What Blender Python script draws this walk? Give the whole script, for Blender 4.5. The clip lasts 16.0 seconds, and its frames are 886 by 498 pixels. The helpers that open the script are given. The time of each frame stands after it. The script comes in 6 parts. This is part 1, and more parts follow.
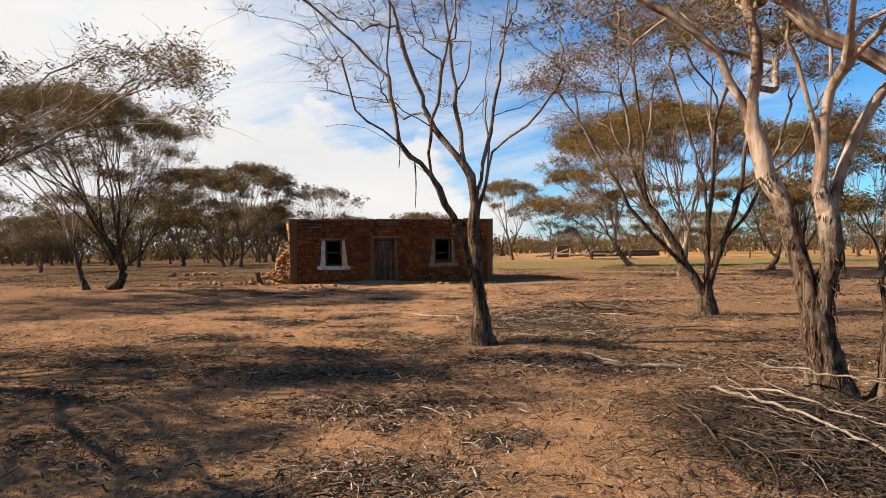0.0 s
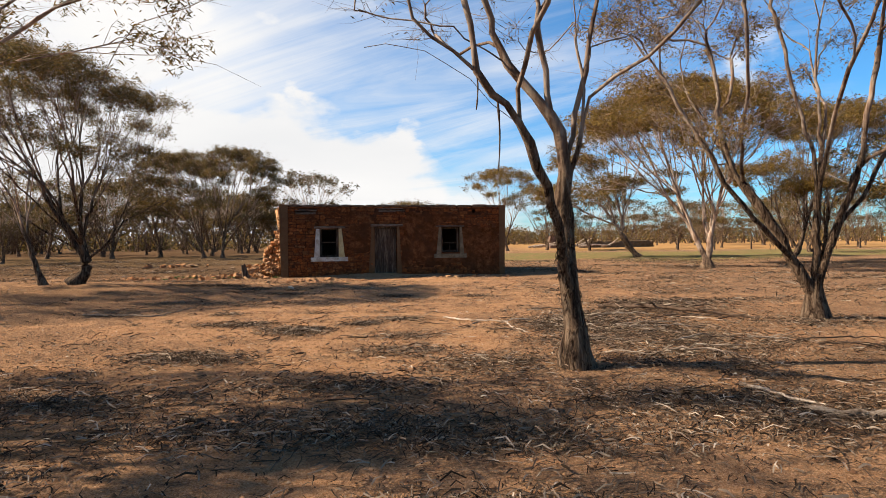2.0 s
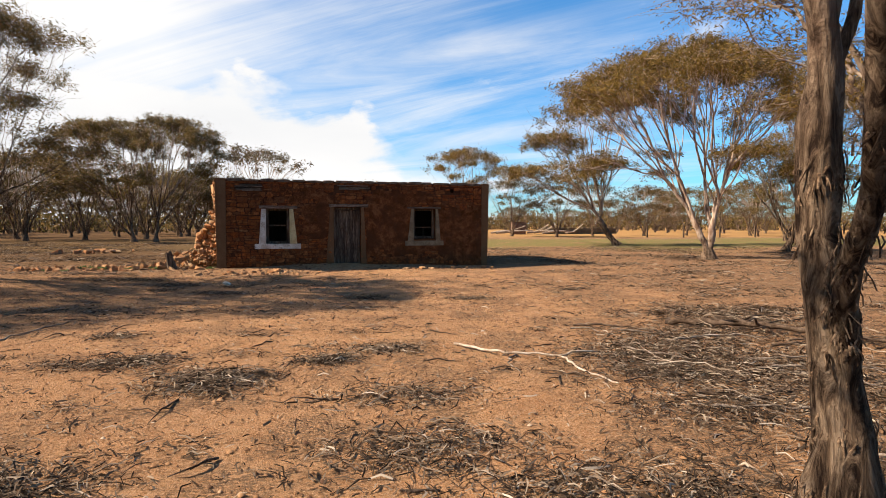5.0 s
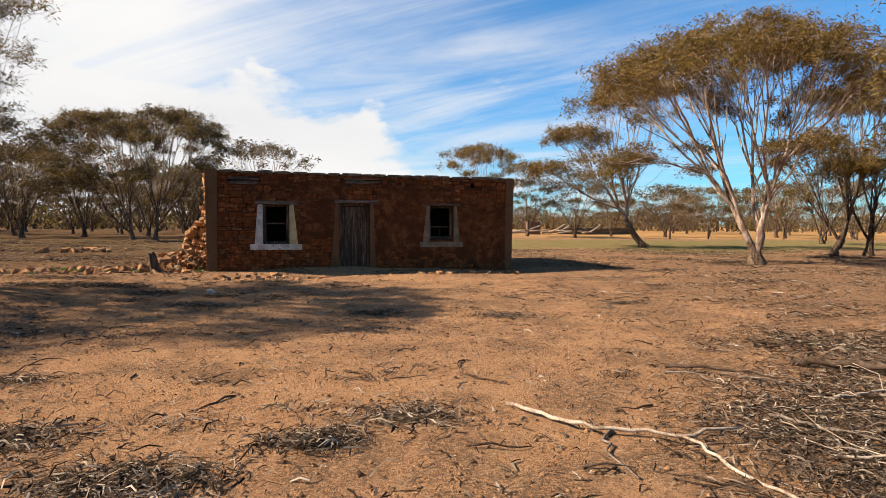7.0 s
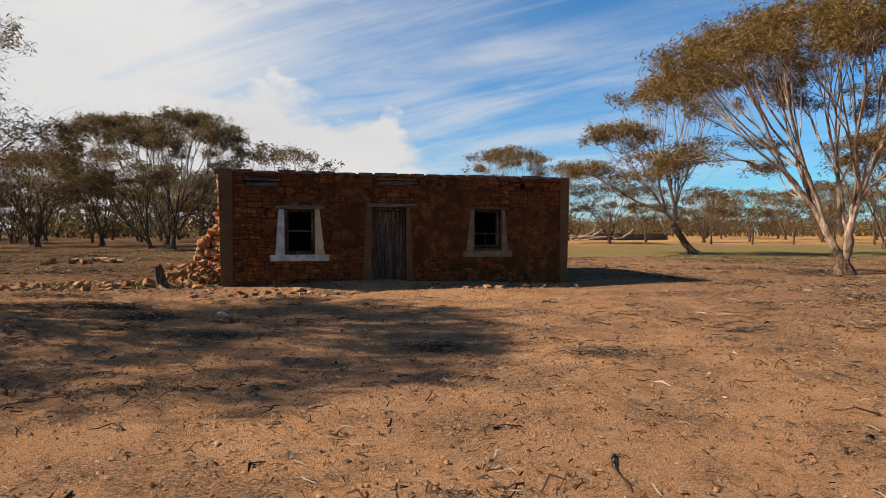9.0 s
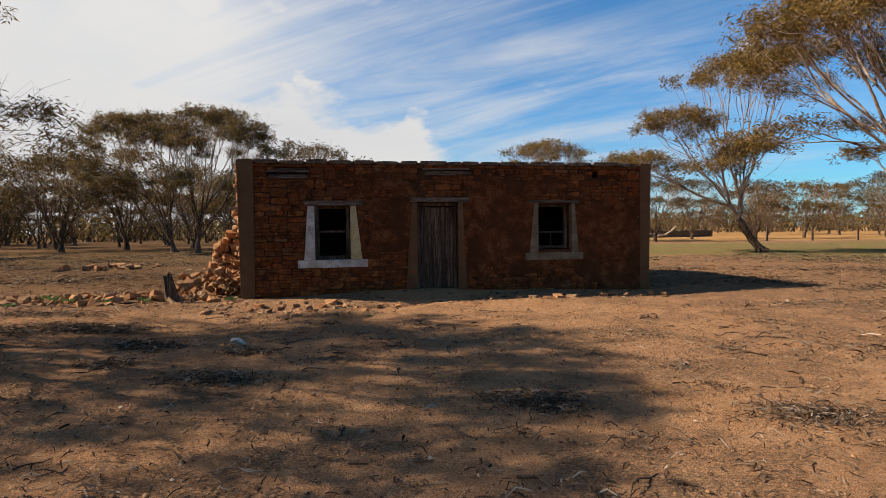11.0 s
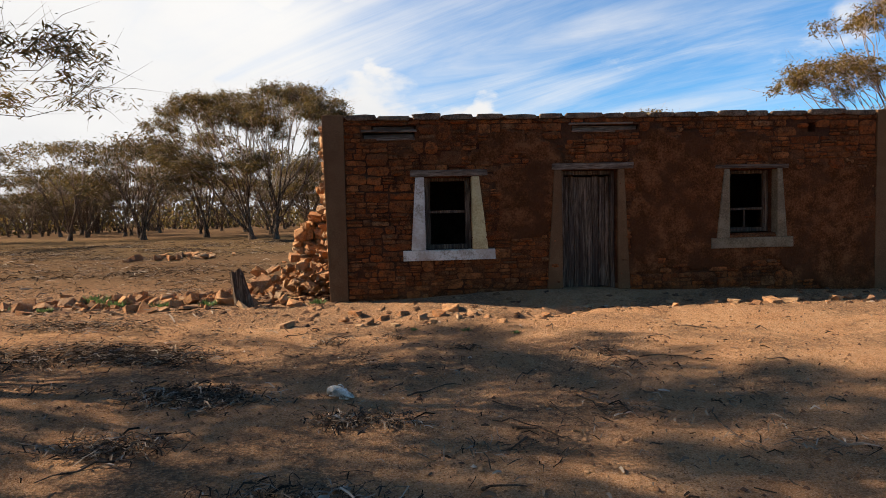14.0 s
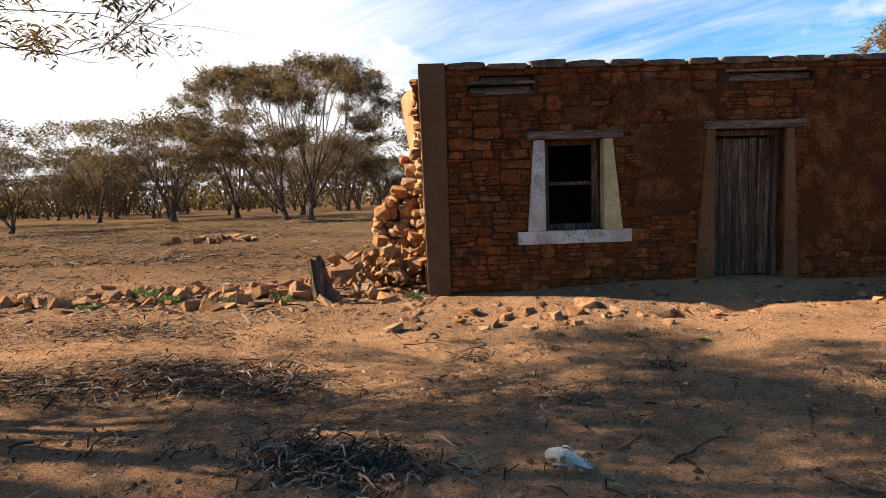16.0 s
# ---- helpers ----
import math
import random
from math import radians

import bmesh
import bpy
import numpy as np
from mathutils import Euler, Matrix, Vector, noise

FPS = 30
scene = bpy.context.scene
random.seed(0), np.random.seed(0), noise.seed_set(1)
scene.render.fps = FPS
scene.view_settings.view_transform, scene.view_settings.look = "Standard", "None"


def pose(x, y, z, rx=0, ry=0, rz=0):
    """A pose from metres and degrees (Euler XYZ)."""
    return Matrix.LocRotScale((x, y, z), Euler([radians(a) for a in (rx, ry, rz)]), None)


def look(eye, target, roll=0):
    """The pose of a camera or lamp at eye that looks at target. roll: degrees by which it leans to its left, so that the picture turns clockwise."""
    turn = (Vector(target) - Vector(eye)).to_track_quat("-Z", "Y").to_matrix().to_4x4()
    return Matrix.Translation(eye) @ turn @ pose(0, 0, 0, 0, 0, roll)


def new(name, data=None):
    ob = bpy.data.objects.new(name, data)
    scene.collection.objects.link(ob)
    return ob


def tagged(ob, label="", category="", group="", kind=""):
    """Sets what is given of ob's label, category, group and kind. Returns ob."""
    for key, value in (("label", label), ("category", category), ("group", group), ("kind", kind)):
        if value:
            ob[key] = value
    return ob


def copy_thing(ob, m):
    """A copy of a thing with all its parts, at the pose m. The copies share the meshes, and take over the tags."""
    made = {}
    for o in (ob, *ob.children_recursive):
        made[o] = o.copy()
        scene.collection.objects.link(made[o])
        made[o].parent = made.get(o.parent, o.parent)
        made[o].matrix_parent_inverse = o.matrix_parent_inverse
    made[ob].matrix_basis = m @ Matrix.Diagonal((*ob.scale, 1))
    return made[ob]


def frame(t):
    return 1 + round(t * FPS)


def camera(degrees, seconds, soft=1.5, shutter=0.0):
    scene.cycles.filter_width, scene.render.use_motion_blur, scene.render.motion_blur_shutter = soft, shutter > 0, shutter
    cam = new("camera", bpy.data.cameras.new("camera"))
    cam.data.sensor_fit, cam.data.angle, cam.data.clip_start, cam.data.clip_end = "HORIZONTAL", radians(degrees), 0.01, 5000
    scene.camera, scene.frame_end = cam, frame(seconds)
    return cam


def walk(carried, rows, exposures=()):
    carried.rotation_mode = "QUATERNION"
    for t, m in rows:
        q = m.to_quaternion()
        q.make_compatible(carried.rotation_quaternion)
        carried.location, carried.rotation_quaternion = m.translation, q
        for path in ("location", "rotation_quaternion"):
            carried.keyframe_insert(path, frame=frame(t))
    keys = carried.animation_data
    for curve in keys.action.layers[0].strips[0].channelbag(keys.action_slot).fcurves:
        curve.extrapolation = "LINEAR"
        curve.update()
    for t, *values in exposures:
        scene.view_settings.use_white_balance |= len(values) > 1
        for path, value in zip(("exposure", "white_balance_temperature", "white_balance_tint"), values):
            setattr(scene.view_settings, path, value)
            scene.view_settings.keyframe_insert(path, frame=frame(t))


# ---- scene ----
cam = camera(75.0, 16.0, soft=0.6)
METRES, EYE, TILT, LEAN, TURN = 20.8, 1.55, 2.85, 0.0, 0.0
ROWS = [
    (0.0, 0.0, 0.0, 0.0, -0.03, -2.79, 0.72),
    (0.5, -0.0103, 0.0336, -0.0016, -0.15, -3.04, 0.69),
    (1.0, -0.0252, 0.0662, -0.0054, -0.39, -3.29, 0.78),
    (1.5, -0.0402, 0.1006, -0.0077, -1.08, -3.65, 0.7),
    (2.0, -0.0535, 0.1332, -0.0096, -1.78, -3.68, 0.56),
    (2.5, -0.0608, 0.1663, -0.0113, -2.62, -3.78, 0.45),
    (3.0, -0.0679, 0.1993, -0.0118, -3.47, -3.94, 0.41),
    (3.5, -0.0763, 0.229, -0.0131, -4.5, -4.31, 0.4),
    (4.0, -0.0809, 0.2617, -0.0151, -5.74, -4.68, 0.12),
    (6.5, -0.0833, 0.4146, -0.024, -6.54, -5.51, -0.48),
    (7.0, -0.0847, 0.4427, -0.0249, -5.39, -5.31, -0.71),
    (7.5, -0.0888, 0.473, -0.0263, -4.7, -5.26, -0.81),
    (8.0, -0.0972, 0.5014, -0.0269, -4.24, -5.02, -0.54),
    (8.5, -0.1028, 0.5309, -0.0288, -4.0, -4.84, -0.39),
    (9.0, -0.1107, 0.5624, -0.0306, -3.49, -4.71, -0.26),
    (11.5, -0.1434, 0.7189, -0.0397, -0.25, -4.75, 0.68),
    (12.0, -0.1468, 0.7486, -0.0416, 0.58, -4.79, 0.65),
    (12.5, -0.1578, 0.7771, -0.0434, 1.78, -4.77, 0.79),
    (13.0, -0.1696, 0.8057, -0.0452, 2.94, -5.05, 0.96),
    (13.5, -0.1856, 0.8311, -0.0472, 3.99, -5.37, 1.36),
    (14.0, -0.2049, 0.8517, -0.0493, 5.92, -6.14, 1.67),
    (14.5, -0.2262, 0.8722, -0.0509, 7.7, -7.39, 2.01),
    (15.0, -0.2482, 0.8905, -0.0539, 7.91, -7.78, 2.18),
    (15.5, -0.2652, 0.9119, -0.0552, 7.85, -7.88, 2.26),
    (16.0, -0.2811, 0.9297, -0.0555, 7.76, -8.1, 2.25),
]
walk(cam, [(t, pose(0, 0, EYE, TILT, LEAN, TURN) @ pose(METRES * x, METRES * y, METRES * z, 90 + pitch, roll, yaw)) for t, x, y, z, yaw, pitch, roll in ROWS],
     [(0.0, 1.3), (3.0, 1.42), (5.0, 1.45), (7.0, 1.34), (8.0, 1.17), (9.0, 1.02), (11.5, 1.02), (12.5, 1.06), (13.5, 1.18), (14.5, 1.5), (15.2, 1.62), (16.0, 1.65)])


def hsun():
    return Vector((1.0, -0.04, -math.tan(radians(35.0)))).normalized()


# ---- world, sun ----
world = bpy.data.worlds.new("sky")
scene.world = world
world.use_nodes = True
wt = world.node_tree
wt.nodes.clear()


def wn(kind, **kw):
    n = wt.nodes.new(kind)
    for k, v in kw.items():
        n.inputs[k].default_value = v
    return n


def wmath(op, a, b=None, clamp=False):
    n = wt.nodes.new("ShaderNodeMath")
    n.operation, n.use_clamp = op, clamp
    for i, s in enumerate((a, b)):
        if s is None:
            continue
        if isinstance(s, (int, float)):
            n.inputs[i].default_value = s
        else:
            wt.links.new(s, n.inputs[i])
    return n.outputs[0]


SKY = 0.06
sky = wt.nodes.new("ShaderNodeTexSky")
sky.sky_type, sky.sun_disc = "NISHITA", False
sky.sun_elevation, sky.sun_rotation = radians(35), radians(-92.3)
sky.air_density, sky.dust_density, sky.ozone_density = 1.0, 0.6, 2.5
tc = wt.nodes.new("ShaderNodeTexCoord")
sep = wt.nodes.new("ShaderNodeSeparateXYZ")
wt.links.new(tc.outputs["Generated"], sep.inputs[0])
up = wmath("ADD", wmath("MAXIMUM", sep.outputs[2], 0.0), 0.16)
px, py = wmath("DIVIDE", sep.outputs[0], up), wmath("DIVIDE", sep.outputs[1], up)
comb = wt.nodes.new("ShaderNodeCombineXYZ")
wt.links.new(wmath("ADD", wmath("MULTIPLY", px, 0.55), wmath("MULTIPLY", py, 0.30)), comb.inputs[0])
wt.links.new(wmath("ADD", wmath("MULTIPLY", py, 1.15), wmath("MULTIPLY", px, 0.6)), comb.inputs[1])
n1 = wn("ShaderNodeTexNoise", Scale=1.25, Detail=10.0, Roughness=0.64, Distortion=1.1)
wt.links.new(comb.outputs[0], n1.inputs["Vector"])
comb2 = wt.nodes.new("ShaderNodeCombineXYZ")
wt.links.new(px, comb2.inputs[0])
wt.links.new(py, comb2.inputs[1])
comb2.inputs[2].default_value = 3.7
n2 = wn("ShaderNodeTexNoise", Scale=0.55, Detail=7.0, Roughness=0.5, Distortion=0.2)
wt.links.new(comb2.outputs[0], n2.inputs["Vector"])
# thicker cloud towards the sun in the west and low over the horizon
west = wmath("MULTIPLY", sep.outputs[0], -0.29)
low = wmath("SUBTRACT", wmath("MULTIPLY", wmath("SUBTRACT", 0.35, sep.outputs[2]), 0.30), wmath("MULTIPLY", wmath("MAXIMUM", wmath("SUBTRACT", sep.outputs[2], 0.42), 0.0), 1.4))
dens = wmath("ADD", wmath("ADD", wmath("MULTIPLY", n1.outputs[0], 0.55), wmath("MULTIPLY", n2.outputs[0], 0.55)), wmath("ADD", west, low))
# a bank of cumulus low over the northern horizon: lumpy crests, flat grey underside
n3 = wn("ShaderNodeTexNoise", Scale=7.5, Detail=8.0, Roughness=0.5)
comb3 = wt.nodes.new("ShaderNodeCombineXYZ")
wt.links.new(sep.outputs[0], comb3.inputs[0])
wt.links.new(sep.outputs[1], comb3.inputs[1])
wt.links.new(wmath("MULTIPLY", sep.outputs[2], 1.7), comb3.inputs[2])
wt.links.new(comb3.outputs[0], n3.inputs["Vector"])
crest = wmath("SUBTRACT", 0.222, wmath("MULTIPLY", wmath("MAXIMUM", wmath("ADD", sep.outputs[0], 0.17), 0.0), 0.48))
edge = wmath("ADD", wmath("SUBTRACT", crest, sep.outputs[2]), wmath("MULTIPLY", wmath("SUBTRACT", n3.outputs[0], 0.5), 0.21))
bank = wmath("MULTIPLY", wmath("MULTIPLY", edge, 17.0, True), wmath("MULTIPLY", wmath("SUBTRACT", sep.outputs[2], -0.02), 12.0, True))
bank = wmath("MULTIPLY", bank, wmath("MULTIPLY", wmath("SUBTRACT", 0.30, sep.outputs[0]), 3.0, True))
bank = wmath("MULTIPLY", bank, wmath("MULTIPLY", wmath("ADD", sep.outputs[1], 0.1), 4.0, True))
puffs = wmath("MULTIPLY", wmath("MULTIPLY", wmath("SUBTRACT", n3.outputs[0], 0.62), 8.0, True), wmath("MULTIPLY", wmath("SUBTRACT", 0.46, sep.outputs[2]), 6.0, True))
dens = wmath("ADD", dens, wmath("ADD", wmath("MULTIPLY", bank, 0.34), wmath("MULTIPLY", puffs, 0.22)))
# the unseen southern sky is set clearer to deepen shade on the front
dens = wmath("ADD", dens, wmath("MULTIPLY", wmath("MINIMUM", sep.outputs[1], 0.0), 0.16))
mr = wt.nodes.new("ShaderNodeMapRange")
mr.interpolation_type = "SMOOTHSTEP"
mr.inputs["From Min"].default_value, mr.inputs["From Max"].default_value = 0.40, 0.80
wt.links.new(dens, mr.inputs[0])
ccol = wt.nodes.new("ShaderNodeMix")
ccol.data_type = "RGBA"
ccol.inputs["A"].default_value = (4.85, 4.95, 5.15, 1)
ccol.inputs["B"].default_value = (7.2, 7.0, 6.75, 1)
wt.links.new(n2.outputs[0], ccol.inputs["Factor"])
tint = wt.nodes.new("ShaderNodeMix")
tint.data_type, tint.blend_type = "RGBA", "MULTIPLY"
tint.inputs["Factor"].default_value = 1.0
tint.inputs["B"].default_value = (0.44, 0.92, 1.22, 1)
wt.links.new(sky.outputs[0], tint.inputs["A"])
mixs = wt.nodes.new("ShaderNodeMix")
mixs.data_type = "RGBA"
wt.links.new(mr.outputs[0], mixs.inputs["Factor"])
wt.links.new(tint.outputs["Result"], mixs.inputs["A"])
wt.links.new(ccol.outputs["Result"], mixs.inputs["B"])
bg = wn("ShaderNodeBackground", Strength=SKY)
wt.links.new(mixs.outputs["Result"], bg.inputs[0])
wo = wt.nodes.new("ShaderNodeOutputWorld")
wt.links.new(bg.outputs[0], wo.inputs[0])

sun = new("sun", bpy.data.lights.new("sun", "SUN"))
sun.data.energy, sun.data.angle, sun.data.color = 5.0, radians(0.55), (1.0, 0.87, 0.70)
sun.matrix_world = look((0, 0, 30), Vector((0, 0, 30)) + hsun())


# ---- materials ----
class Mat:
    """A small wrapper to write node materials briefly."""

    def __init__(self, name, rough=0.9, spec=0.2):
        self.m = bpy.data.materials.new(name)
        self.m.use_nodes = True
        self.t = self.m.node_tree
        self.b = self.t.nodes["Principled BSDF"]
        self.b.inputs["Roughness"].default_value = rough
        self.b.inputs["Specular IOR Level"].default_value = spec
        self.geo = self.t.nodes.new("ShaderNodeNewGeometry")
        self.tc = self.t.nodes.new("ShaderNodeTexCoord")
        self.oi = self.t.nodes.new("ShaderNodeObjectInfo")

    def link(self, a, b):
        self.t.links.new(a, b)

    def mapped(self, src, scale=(1, 1, 1)):
        n = self.t.nodes.new("ShaderNodeMapping")
        n.inputs["Scale"].default_value = scale
        self.link(src, n.inputs[0])
        return n.outputs[0]

    def noise(self, vec, scale, detail=4.0, rough=0.55, dist=0.0):
        n = self.t.nodes.new("ShaderNodeTexNoise")
        n.inputs["Scale"].default_value, n.inputs["Detail"].default_value = scale, detail
        n.inputs["Roughness"].default_value, n.inputs["Distortion"].default_value = rough, dist
        self.link(vec, n.inputs["Vector"])
        return n.outputs[0]

    def voro(self, vec, scale, out="Distance"):
        n = self.t.nodes.new("ShaderNodeTexVoronoi")
        n.inputs["Scale"].default_value = scale
        self.link(vec, n.inputs["Vector"])
        return n.outputs[out]

    def math(self, op, a, b=0.0, clamp=False):
        n = self.t.nodes.new("ShaderNodeMath")
        n.operation, n.use_clamp = op, clamp
        for i, s in enumerate((a, b)):
            if isinstance(s, (int, float)):
                n.inputs[i].default_value = s
            else:
                self.link(s, n.inputs[i])
        return n.outputs[0]

    def step(self, v, lo, hi, a=0.0, b=1.0):
        n = self.t.nodes.new("ShaderNodeMapRange")
        n.interpolation_type = "SMOOTHSTEP"
        for k, x in (("From Min", lo), ("From Max", hi), ("To Min", a), ("To Max", b)):
            n.inputs[k].default_value = x
        self.link(v, n.inputs[0])
        return n.outputs[0]

    def ramp(self, v, stops):
        n = self.t.nodes.new("ShaderNodeValToRGB")
        e = n.color_ramp.elements
        while len(e) < len(stops):
            e.new(0.5)
        for k, (p, c) in zip(e, stops):
            k.position, k.color = p, (*c, 1)
        self.link(v, n.inputs[0])
        return n.outputs[0]

    def mix(self, f, a, b, blend="MIX"):
        n = self.t.nodes.new("ShaderNodeMix")
        n.data_type, n.blend_type = "RGBA", blend
        for k, s in (("Factor", f), ("A", a), ("B", b)):
            if isinstance(s, (int, float)):
                n.inputs[k].default_value = s
            elif isinstance(s, tuple):
                n.inputs[k].default_value = (*s, 1)
            else:
                self.link(s, n.inputs[k])
        return n.outputs["Result"]

    def xyz(self, vec):
        n = self.t.nodes.new("ShaderNodeSeparateXYZ")
        self.link(vec, n.inputs[0])
        return n.outputs

    def bump(self, h, strength=0.5, dist=0.02):
        n = self.t.nodes.new("ShaderNodeBump")
        n.inputs["Strength"].default_value, n.inputs["Distance"].default_value = strength, dist
        self.link(h, n.inputs["Height"])
        self.link(n.outputs[0], self.b.inputs["Normal"])

    def done(self, col):
        self.link(col, self.b.inputs["Base Color"])
        return self.m


def mat_ground():
    k = Mat("red_earth", 1.0, 0.0)
    p = k.geo.outputs["Position"]
    big, mid = k.noise(p, 0.22, 5, 0.6), k.noise(p, 1.7, 6, 0.6)
    fine = k.noise(p, 30.0, 6, 0.75)
    peb = k.voro(k.mapped(p, (1, 1, 0.3)), 120.0)
    col = k.ramp(mid, [(0.3, (0.289, 0.126, 0.050)), (0.5, (0.374, 0.181, 0.079)), (0.7, (0.421, 0.224, 0.107))])
    col = k.mix(k.step(big, 0.35, 0.7), col, (0.292, 0.141, 0.067))
    col = k.mix(k.step(fine, 0.35, 0.75, 0.0, 0.55), col, (0.379, 0.246, 0.147))
    col = k.mix(k.step(peb, 0.0, 0.22, 0.32, 0.0), col, (0.155, 0.079, 0.042))
    col = k.mix(k.step(k.noise(p, 11.0, 6, 0.75), 0.48, 0.60, 0.0, 0.38), col, (0.164, 0.078, 0.036))
    col = k.mix(k.step(k.noise(p, 90.0, 2, 0.6), 0.53, 0.59, 0.0, 0.6), col, (0.498, 0.316, 0.193))
    col = k.mix(k.step(k.noise(p, 55.0, 3, 0.6), 0.54, 0.60, 0.0, 0.55), col, (0.104, 0.054, 0.026))
    # thin cover of old leaf and bark mould, thickest under the trees and away from the beaten yard
    s = k.xyz(p)
    yard = k.math("ADD", k.math("MULTIPLY", k.math("ABSOLUTE", k.math("ADD", s[0], 2.5)), 0.016), k.math("ADD", k.step(s[1], 8.0, 14.0, 0.05, 0.0), k.step(s[1], 25.0, 32.0, 0.0, 0.05)))
    patch = k.step(k.math("ADD", k.noise(p, 0.75, 7, 0.7, 0.4), yard), 0.50, 0.62)
    crumb = k.step(k.noise(k.mapped(p, (1, 1.6, 1)), 26.0, 4, 0.75), 0.40, 0.58)
    col = k.mix(k.math("MULTIPLY", k.math("MULTIPLY", patch, crumb), 0.75), col, k.mix(k.noise(p, 70.0, 2, 0.6), (0.034, 0.024, 0.017), (0.130, 0.093, 0.064)))
    # greenish pasture and the ochre paddock beyond the trees
    wob = k.math("MULTIPLY", k.math("SUBTRACT", k.noise(p, 0.09, 4, 0.6), 0.5), 26.0)
    yy = k.math("ADD", s[1], wob)
    strip = k.math("MULTIPLY", k.step(yy, 38.0, 42.0), k.step(yy, 56.0, 62.0, 1.0, 0.0))
    # on the left this colour also paints a greenish shadow patch
    grass = k.math("MULTIPLY", k.math("MULTIPLY", strip, k.step(s[0], -12.0, 3.0, 0.6, 1.0)), k.step(k.noise(p, 0.8, 6, 0.7), 0.30, 0.55))
    col = k.mix(k.math("MULTIPLY", grass, 0.75), col, k.mix(fine, (0.093, 0.099, 0.026), (0.184, 0.160, 0.059)))
    # dark litter behind on the left, strengthened to include missing tree shade
    mould_shade = k.math("MULTIPLY", k.math("MULTIPLY", k.step(s[1], 27.0, 32.0), k.step(s[0], 0.0, -8.0)), k.step(k.noise(p, 0.6, 7, 0.75), 0.27, 0.48))
    col = k.mix(k.math("MULTIPLY", mould_shade, 0.85), col, k.mix(fine, (0.066, 0.038, 0.020), (0.138, 0.084, 0.045)))
    pad = k.math("MULTIPLY", k.step(s[1], 62.0, 68.0), k.step(s[0], 5.0, 20.0))
    col = k.mix(k.math("MULTIPLY", pad, 0.8), col, k.mix(mid, (0.323, 0.160, 0.053), (0.384, 0.228, 0.090)))
    grit = k.noise(p, 95.0, 3, 0.8)
    h = k.math("ADD", k.math("ADD", k.math("MULTIPLY", fine, 0.9), k.math("MULTIPLY", grit, 0.45)), k.math("ADD", k.math("MULTIPLY", mid, 0.8), k.math("MULTIPLY", peb, 0.25)))
    k.bump(h, 1.0, 0.035)
    return k.done(col)


def mat_stone(island=False, name="sandstone", warm=0.0):
    k = Mat(name, 0.95, 0.04)
    r = k.geo.outputs["Random Per Island"] if island else k.oi.outputs["Random"]
    p = k.geo.outputs["Position"]
    n, f = k.noise(p, 9.0, 5, 0.65), k.noise(p, 60.0, 3, 0.6)
    col = k.ramp(r, [(0.0, (0.117, 0.027, 0.008)), (0.2, (0.326, 0.084, 0.019)), (0.4, (0.163, 0.054, 0.019)), (0.6, (0.373, 0.131, 0.041)), (0.8, (0.257, 0.059, 0.014)), (0.92, (0.124, 0.056, 0.026)), (1.0, (0.342, 0.160, 0.068))])
    col = k.mix(k.step(n, 0.42, 0.60, 0.0, 0.75), col, (0.109, 0.036, 0.014))
    col = k.mix(k.step(k.noise(p, 1.6, 6, 0.7), 0.46, 0.66, 0.0, 0.5), col, (0.136, 0.050, 0.021))
    col = k.mix(k.step(k.noise(p, 2.7, 6, 0.7, 0.8), 0.51, 0.63, 0.0, 0.8), col, (0.039, 0.016, 0.008))
    col = k.mix(k.step(f, 0.50, 0.62, 0.0, 0.42), col, (0.280, 0.116, 0.043))
    col = k.mix(k.step(k.noise(p, 34.0, 3, 0.7), 0.53, 0.62, 0.0, 0.6), col, (0.054, 0.020, 0.008))
    k.bump(k.math("ADD", k.math("MULTIPLY", n, 1.2), k.math("MULTIPLY", f, 0.7)), 1.0, 0.05)
    return k.done(col)


def mat_rubble():
    k = Mat("rubble_stone", 0.95, 0.04)
    r = k.oi.outputs["Random"]
    p = k.geo.outputs["Position"]
    n, f = k.noise(p, 11.0, 5, 0.65), k.noise(p, 70.0, 3, 0.6)
    col = k.ramp(r, [(0.0, (0.345, 0.135, 0.046)), (0.3, (0.420, 0.210, 0.090)), (0.55, (0.300, 0.124, 0.049)), (0.8, (0.435, 0.270, 0.143)), (1.0, (0.210, 0.105, 0.056))])
    col = k.mix(k.step(n, 0.43, 0.60, 0.0, 0.7), col, (0.195, 0.094, 0.045))
    col = k.mix(k.step(f, 0.50, 0.62, 0.0, 0.55), col, (0.413, 0.292, 0.188))
    k.bump(k.math("ADD", n, k.math("MULTIPLY", f, 0.6)), 1.0, 0.04)
    return k.done(col)


def mat_mix(name, lo, mid, hi, scale=2.0, fine=40.0, bump=0.5, dist=0.01, rough=0.9, stretch=(1, 1, 1), world_space=True, dark=None, dark_amt=0.6):
    """Mottled surface: blotches at two scales, grain and stains."""
    k = Mat(name, rough, 0.05)
    p = k.mapped(k.geo.outputs["Position"] if world_space else k.tc.outputs["Object"], stretch)
    a, b, c = k.noise(p, scale, 6, 0.62), k.noise(p, fine, 4, 0.6), k.noise(p, scale * 0.35, 4, 0.6)
    col = k.ramp(k.math("ADD", k.math("MULTIPLY", a, 0.55), k.math("MULTIPLY", b, 0.45)), [(0.41, lo), (0.5, mid), (0.59, hi)])
    if dark:
        col = k.mix(k.step(c, 0.47, 0.60, 0.0, dark_amt), col, dark)
    k.bump(k.math("ADD", a, k.math("MULTIPLY", b, 0.6)), bump, dist * 2)
    return k.done(col)


